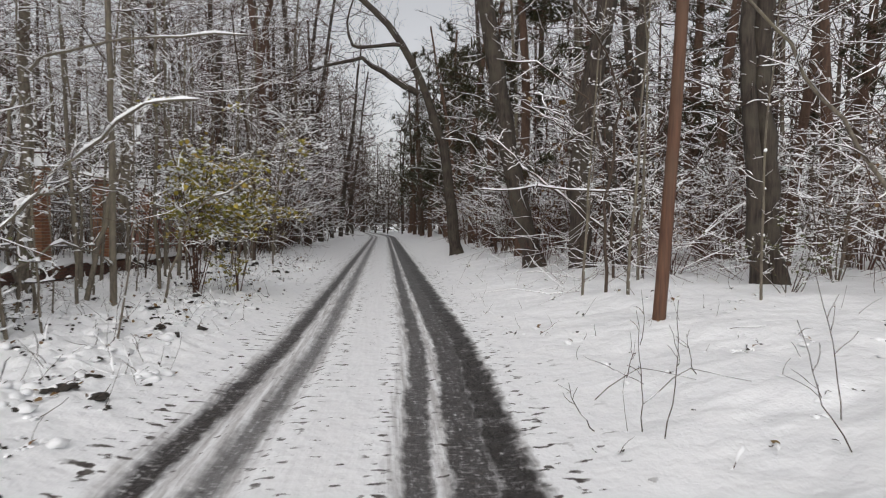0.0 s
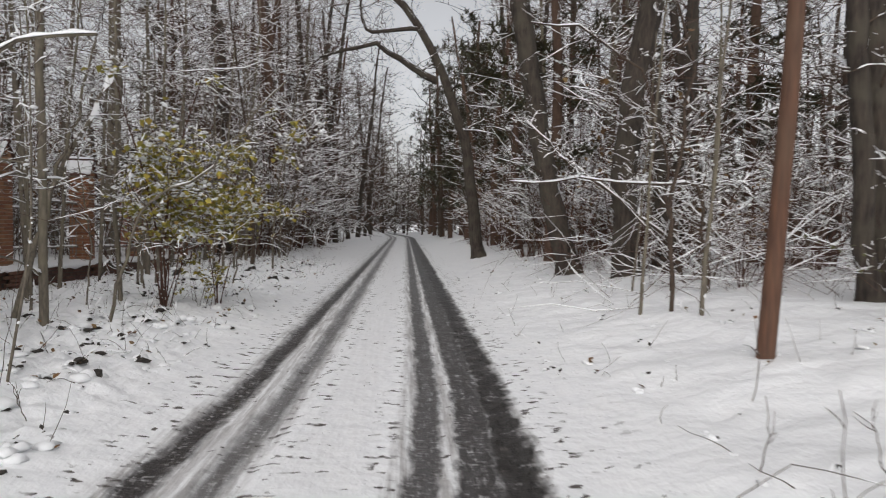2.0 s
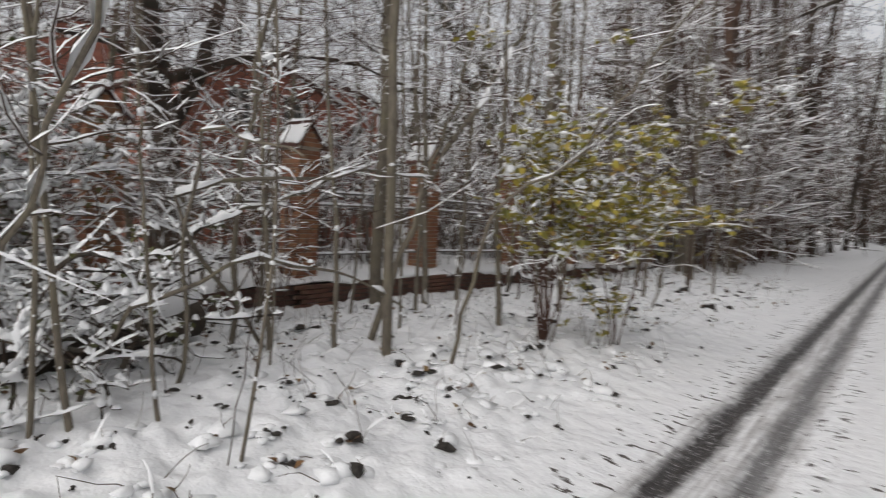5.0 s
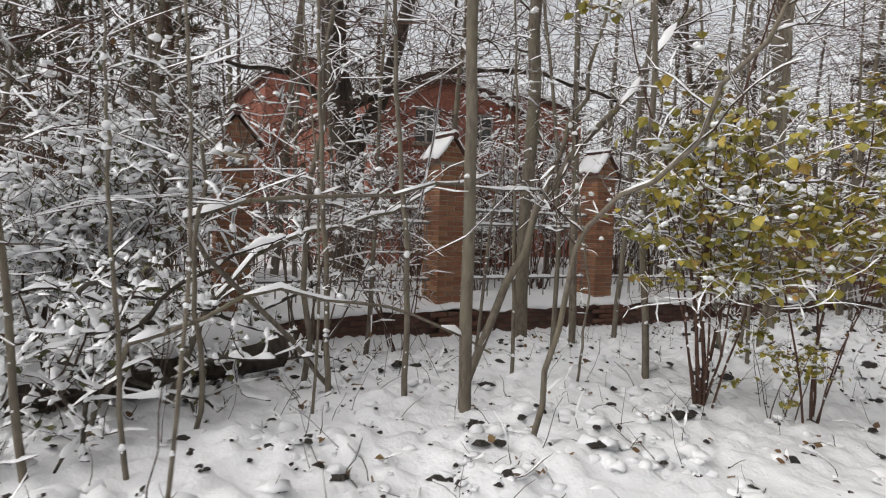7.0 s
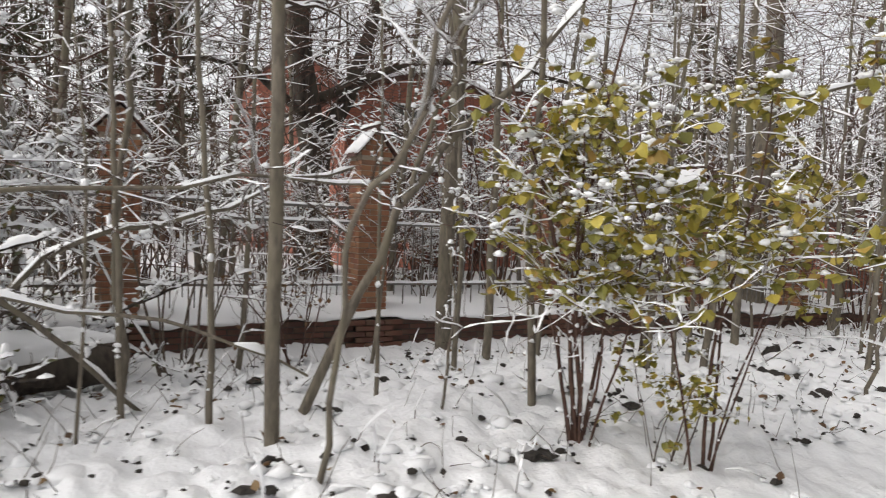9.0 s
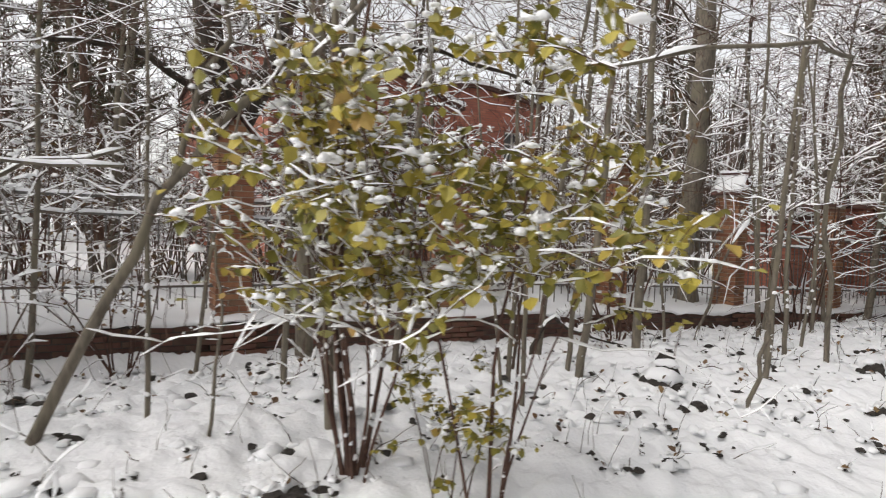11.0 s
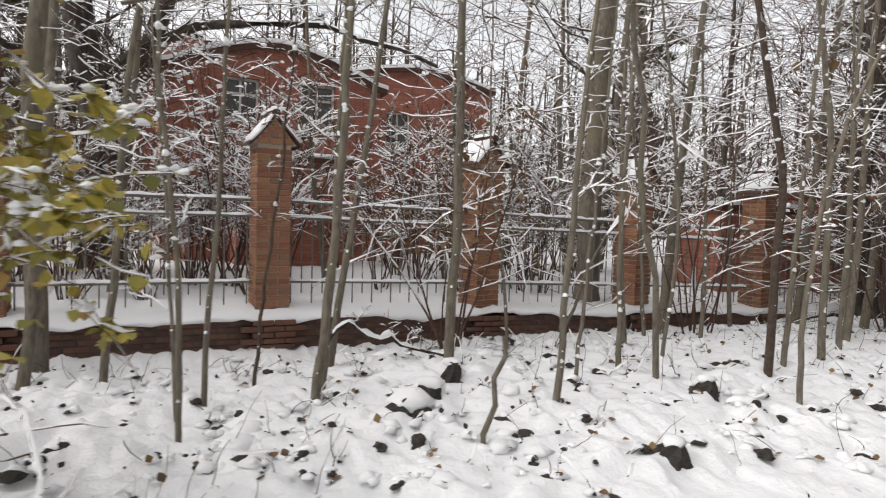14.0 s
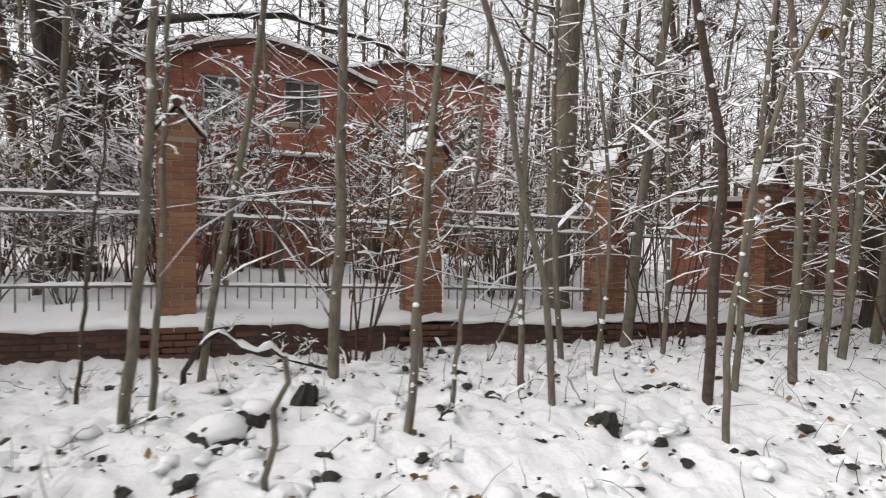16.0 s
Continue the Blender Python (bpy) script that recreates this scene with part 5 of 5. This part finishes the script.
# ---------- litter, tussocks and stalks in the snow ----------
def ground_clutter():
    g = random.Random(9)
    litter, mounds, stalks = Shell(), Shell(), Shell()

    def density(x, y):
        if x < -1.5:
            return 1.0 if y > 8 else 0.6
        return 0.4

    n = 0
    while n < 900:
        x, y = (g.uniform(-6.3, -1.5), g.uniform(6, 27)) if g.random() < 0.74 else (g.uniform(1.9, 6.5), g.uniform(5.5, 22))
        patch = noise.noise((x * 1.1, y * 1.1, 12))
        if g.random() > density(x, y) * (0.65 + 0.9 * patch):
            continue
        n += 1
        z = ground_height(x, y)
        r = 0.025 + 0.085 * g.random() ** 2.2
        p = Vector((x, y, z))
        r *= 0.75 if x < 0 else 0.4
        for _ in range(g.randint(1, 3)):
            litter.blob(p + Vector((g.uniform(-1.2, 1.2) * r, g.uniform(-1.2, 1.2) * r, -0.25 * r)), r * g.uniform(0.3, 0.75), g, g.uniform(0.4, 0.8))
        if g.random() < 0.35:
            litter.leaf(p + Vector((0, 0, 0.01)), Vector((g.uniform(-1, 1), g.uniform(-1, 1), g.uniform(0, 0.9))), g.uniform(0.03, 0.06), g)
        if g.random() < 0.6:
            mounds.blob(p + Vector((-0.6 * r, 0.4 * r, -0.05 * r)), r * g.uniform(1.2, 2.0), g, 0.42)
        if g.random() < 0.3:
            s = path_from(p, Vector((g.uniform(-0.6, 0.6), g.uniform(-0.6, 0.6), 1)), g.uniform(0.08, 0.45), 3, g, 0.25, -0.03)
            stalks.tube(s, [0.003, 0.0025, 0.002, 0.0015], 3)
    # tussocks and fallen leaves bridged by snow: dark blobs as litter and painted-in shade under white cushions
    fallen = Shell()
    for _ in range(560):
        left = g.random() < 0.84
        x, y = (g.uniform(-6.4, -1.75), g.uniform(7.5, 27)) if left else (g.uniform(2.1, 7), g.uniform(7, 24))
        wide = g.uniform(0.06, 0.26)
        for _ in range(g.randint(2, 5) if left else 2):
            u, v = x + g.gauss(0, wide), y + g.gauss(0, wide)
            r = (0.025 + 0.075 * g.random() ** 2.2) * (1.0 if left else 0.6)
            z = ground_height(u, v)
            # dark blobs towards the track side put shade below the snow cushions
            if g.random() < 0.45:
                for _ in range(2):
                    litter.blob(Vector((u + g.gauss(0.25, 0.3) * r, v + g.gauss(0, 0.4) * r, z)), r * g.uniform(0.35, 0.8), g, g.uniform(0.4, 0.8))
            for _ in range(g.randint(1, 4)):
                q = r * g.uniform(0.45, 1.05)
                mounds.blob(Vector((u + g.gauss(-0.2, 0.6) * r, v + g.gauss(0, 0.7) * r, z + 0.02 * q)), q, g, g.uniform(0.45, 0.75))
            if g.random() < 0.4:
                t = path_from(Vector((u, v, z)), Vector((g.uniform(-1, 1), g.uniform(-1, 1), 0.8)), g.uniform(0.1, 0.38), 4, g, 0.35, -0.1)
                stalks.tube(t, [0.004, 0.0035, 0.003, 0.0025, 0.002], 3)
                if g.random() < 0.6:
                    mounds.snow_run(t[1:], [0.003, 0.003, 0.003, 0.002], g, 0.016)
            if g.random() < 0.3:
                fallen.leaf(Vector((u + r, v, z + 0.02)), Vector((g.uniform(-1, 1), g.uniform(-1, 1), g.uniform(0, 0.9))), g.uniform(0.04, 0.075), g)
    tagged(tagged(new("fallen_leaves", fallen.made("fallen_leaves", LEAF_BROWN)), "dry brown fallen leaves sticking out of the snow", "leaves"), kind="stuff")
    for name, sh, mat, label, cat in (("leaf_litter_and_shade", litter, LITTER_SHADE, "dark wet leaves and earth clods poking through snow, and dark blobs as shade under its lumps", "litter"), ("snow_mounds", mounds, SNOW, "small lumps of snow on grass tussocks", "snow"), ("dry_stalks", stalks, TWIG, "thin dry stalks standing in the snow", "grass")):
        ob = tagged(new(name, sh.made(name, mat, name == "snow_mounds")), label, cat)
        tagged(ob, kind="stuff")


ground_clutter()


# ---------- weeds, fallen log, stump ----------
def build_weed(line, r, seed, label, side=3):
    base = at_ground(line[0][0], line[0][1])
    pl = Plant(seed, 0.25)
    pts = [p - base for p in resample([tuple(base), *line[1:]], 8, pl.rng, 0.012)]
    rad = pl.limb(pts, r, r * 0.4, 4, True)
    pl.sprout(pts, rad, side, 0.35, 0.95, 0.22, 0, spread=0.5)
    pl.into("weed_stalk", base, label, "weed", TWIG, TWIG, "stalks beside the track")


WEEDS = [[(2.35, 7.75), (2.33, 7.75, 0.55), (2.28, 7.75, 0.95)], [(2.42, 7.55), (2.5, 7.55, 0.5), (2.49, 7.55, 1.05)], [(3.25, 6.9), (3.1, 6.95, 0.5), (2.95, 7.0, 1.0)], [(3.5, 7.3), (3.45, 7.3, 0.7), (3.3, 7.35, 1.3)],
         [(2.7, 8.9), (2.75, 8.9, 0.35), (2.72, 8.9, 0.6)], [(3.2, 8.6), (3.15, 8.6, 0.35), (3.1, 8.6, 0.62)], [(2.05, 7.9), (1.9, 7.9, 0.22), (1.85, 7.9, 0.4)], [(3.3, 10.0), (3.35, 10.0, 0.5), (3.3, 10.0, 0.85)],
         [(-2.45, 10.6), (-2.4, 10.65, 0.7), (-2.3, 10.7, 1.5)], [(-1.95, 10.1), (-2.0, 10.1, 0.2), (-2.05, 10.15, 0.35)]]
for k, line in enumerate(WEEDS):
    build_weed(line, 0.0045, 300 + k, "thin dark bare weed stalk rising from the snow")
for k, (x, y) in enumerate([(2.3, 8.6), (2.6, 8.3)]):
    build_weed([(x, y), (x + 0.35, y, ground_height(x, y) + 0.28), (x + 0.8, y - 0.1, ground_height(x, y) + 0.2), (x + 1.15, y - 0.1, ground_height(x, y) + 0.08)], 0.004, 330 + k, "dry grass stalk bent over in an arch", 0)


def build_log():
    a, c = Vector((-5.15, 11.95, 0.52)), Vector((-4.3, 8.6, 0.42))
    log = empty("fallen_log", a, "fallen dark tree trunk with a thick snow cover", "log")
    g = random.Random(4)
    sh = Shell()
    pts = [p - a for p in resample([a, c], 12, g, 0.02)]
    sh.tube(pts, [0.17 + g.uniform(-0.01, 0.015) for _ in pts], 12, 0.06, g)
    child("trunk", sh.made("trunk", BARK_DARK, True), log)
    bm = bmesh.new()
    bmesh.ops.create_circle(bm, cap_ends=True, segments=14, radius=0.172, matrix=(c - a).to_track_quat("Z", "Y").to_matrix().to_4x4())
    part("cut_end", bm, CUT_WOOD, log, "grey sawn log end")
    sh = Shell()
    sh.tube([p + Vector((0, 0, 0.17 + g.uniform(-0.01, 0.02))) for p in pts], [0.05] + [0.165 + g.uniform(-0.012, 0.012) for _ in pts[2:]] + [0.05], 10)
    child("snow", sh.made("snow", SNOW, True), log, "thick snow on the log")


build_log()


def build_stump(x, y, r, h, seed, label, name="stump"):
    g = random.Random(seed)
    base = at_ground(x, y, 0.03)
    st = empty(name, base, label, "stump")
    sh = Shell()
    pts = [Vector((0, 0, -0.04)), Vector((0.01, 0, h * 0.35)), Vector((0.03, 0.02, h * 0.7)), Vector((0.04, 0.02, h))]
    sh.tube(pts, [r * 1.35, r * 1.05, r * 0.85, r * 0.4], 11, 0.3, g)
    for _ in range(3):
        sh.blob(Vector((g.uniform(-1, 1) * r, g.uniform(-1, 1) * r, 0.02)), r * 0.7, g, 0.8)
    child("wood", sh.made("wood", LITTER_SHADE), st)
    sh = Shell()
    sh.blob(Vector((-0.02, 0.03, h * 0.9)), r * 1.25, g, 0.5)
    sh.blob(Vector((-0.12, 0.1, h * 0.4)), r * 1.3, g, 0.6)
    child("snow", sh.made("snow", SNOW, True), st)


build_stump(-3.55, 18.22, 0.17, 0.13, 1, "dark rotten stump half buried in snow")
build_stump(-3.7, 18.45, 0.11, 0.12, 2, "dark rotten stump half buried in snow")
build_stump(-4.1, 18.85, 0.08, 0.24, 3, "broken dark stump with a snow cap")
build_stump(-2.25, 19.6, 0.09, 0.1, 4, "small dark stump in the snow")
build_stump(-3.03, 20.8, 0.08, 0.14, 5, "small dark stump in the snow")
hero("sapling", [(-2.82, 18.47, 0), (-2.8, 18.5, 0.5), (-2.74, 18.55, 1.0)], 0.022, 0.016, 41, "short broken stick standing in the snow", "sapling", BARK_GREEN, steps=5, sides=6, ridge=0, count=2, length=0.3, level=0)
# snow-laden evergreen brush by the fallen log
build_shrub(-5.9, 9.95, 3.0, 16, 35, "evergreen bush bowed under thick snow", 1500, 0.05, LEAF_GREEN, TWIG, level=2, fat=1.35, clump_r=(0.03, 0.08), clumps=650, stem_r=0.016, open_way=0.55, kids=6, side=11, depth=0.034, rise=-0.07)
build_shrub(-4.7, 10.2, 1.2, 9, 36, "broken brush heap smothered in snow", 60, 0.05, LEAF_GREEN, TWIG, level=2, fat=1.35, clump_r=(0.03, 0.07), clumps=100, stem_r=0.016, open_way=1.6, kids=5, side=7, depth=0.032, rise=-0.05)
build_shrub(-5.6, 11.6, 0.9, 7, 37, "broken brush heap smothered in snow", 40, 0.05, LEAF_GREEN, TWIG, level=2, fat=1.35, clump_r=(0.03, 0.07), clumps=80, stem_r=0.014, open_way=1.8, kids=5, side=6, depth=0.032, rise=-0.05)


def build_fallen_crown():
    """The broken top of the fallen tree: limbs spread over the ground under thick snow."""
    base = at_ground(-4.7, 10.9)
    pl = Plant(91, 1.0, 1.35)
    pl.depth = 0.03
    g = pl.rng
    for _ in range(24):
        f = g.random()
        p = Vector((-1.1 + 1.9 * f + g.uniform(-0.25, 0.25), 0.9 - 1.6 * f + g.uniform(-0.3, 0.3), g.uniform(0.12, 0.75)))
        a = g.uniform(-1.3, 1.5)
        pts = path_from(p, Vector((math.cos(a), math.sin(a), g.uniform(-0.25, 0.35))), g.uniform(0.8, 1.5), 15, g, 0.3, -0.02)
        pts = [Vector((q.x, q.y, max(q.z, 0.06))) for q in pts]
        rad = pl.limb(pts, 0.02, 0.008, 6, True, 0.0, 0.036)
        pl.sprout(pts, rad, 6, 0.1, 1.0, 0.5, 1, rise=-0.03, kids=3)
    tw = pl.twigs.v
    for _ in range(240):
        pl.leaves.leaf(tw[g.randrange(len(tw))], Vector((g.uniform(-1, 1), g.uniform(-1, 1), g.uniform(-0.8, 0.2))), 0.06, g)
    pl.into("fallen_branch", base, "broken fallen tree top buried under thick snow ridges", "branch", BARK_DARK, TWIG, "", LEAF_GREEN)


build_fallen_crown()
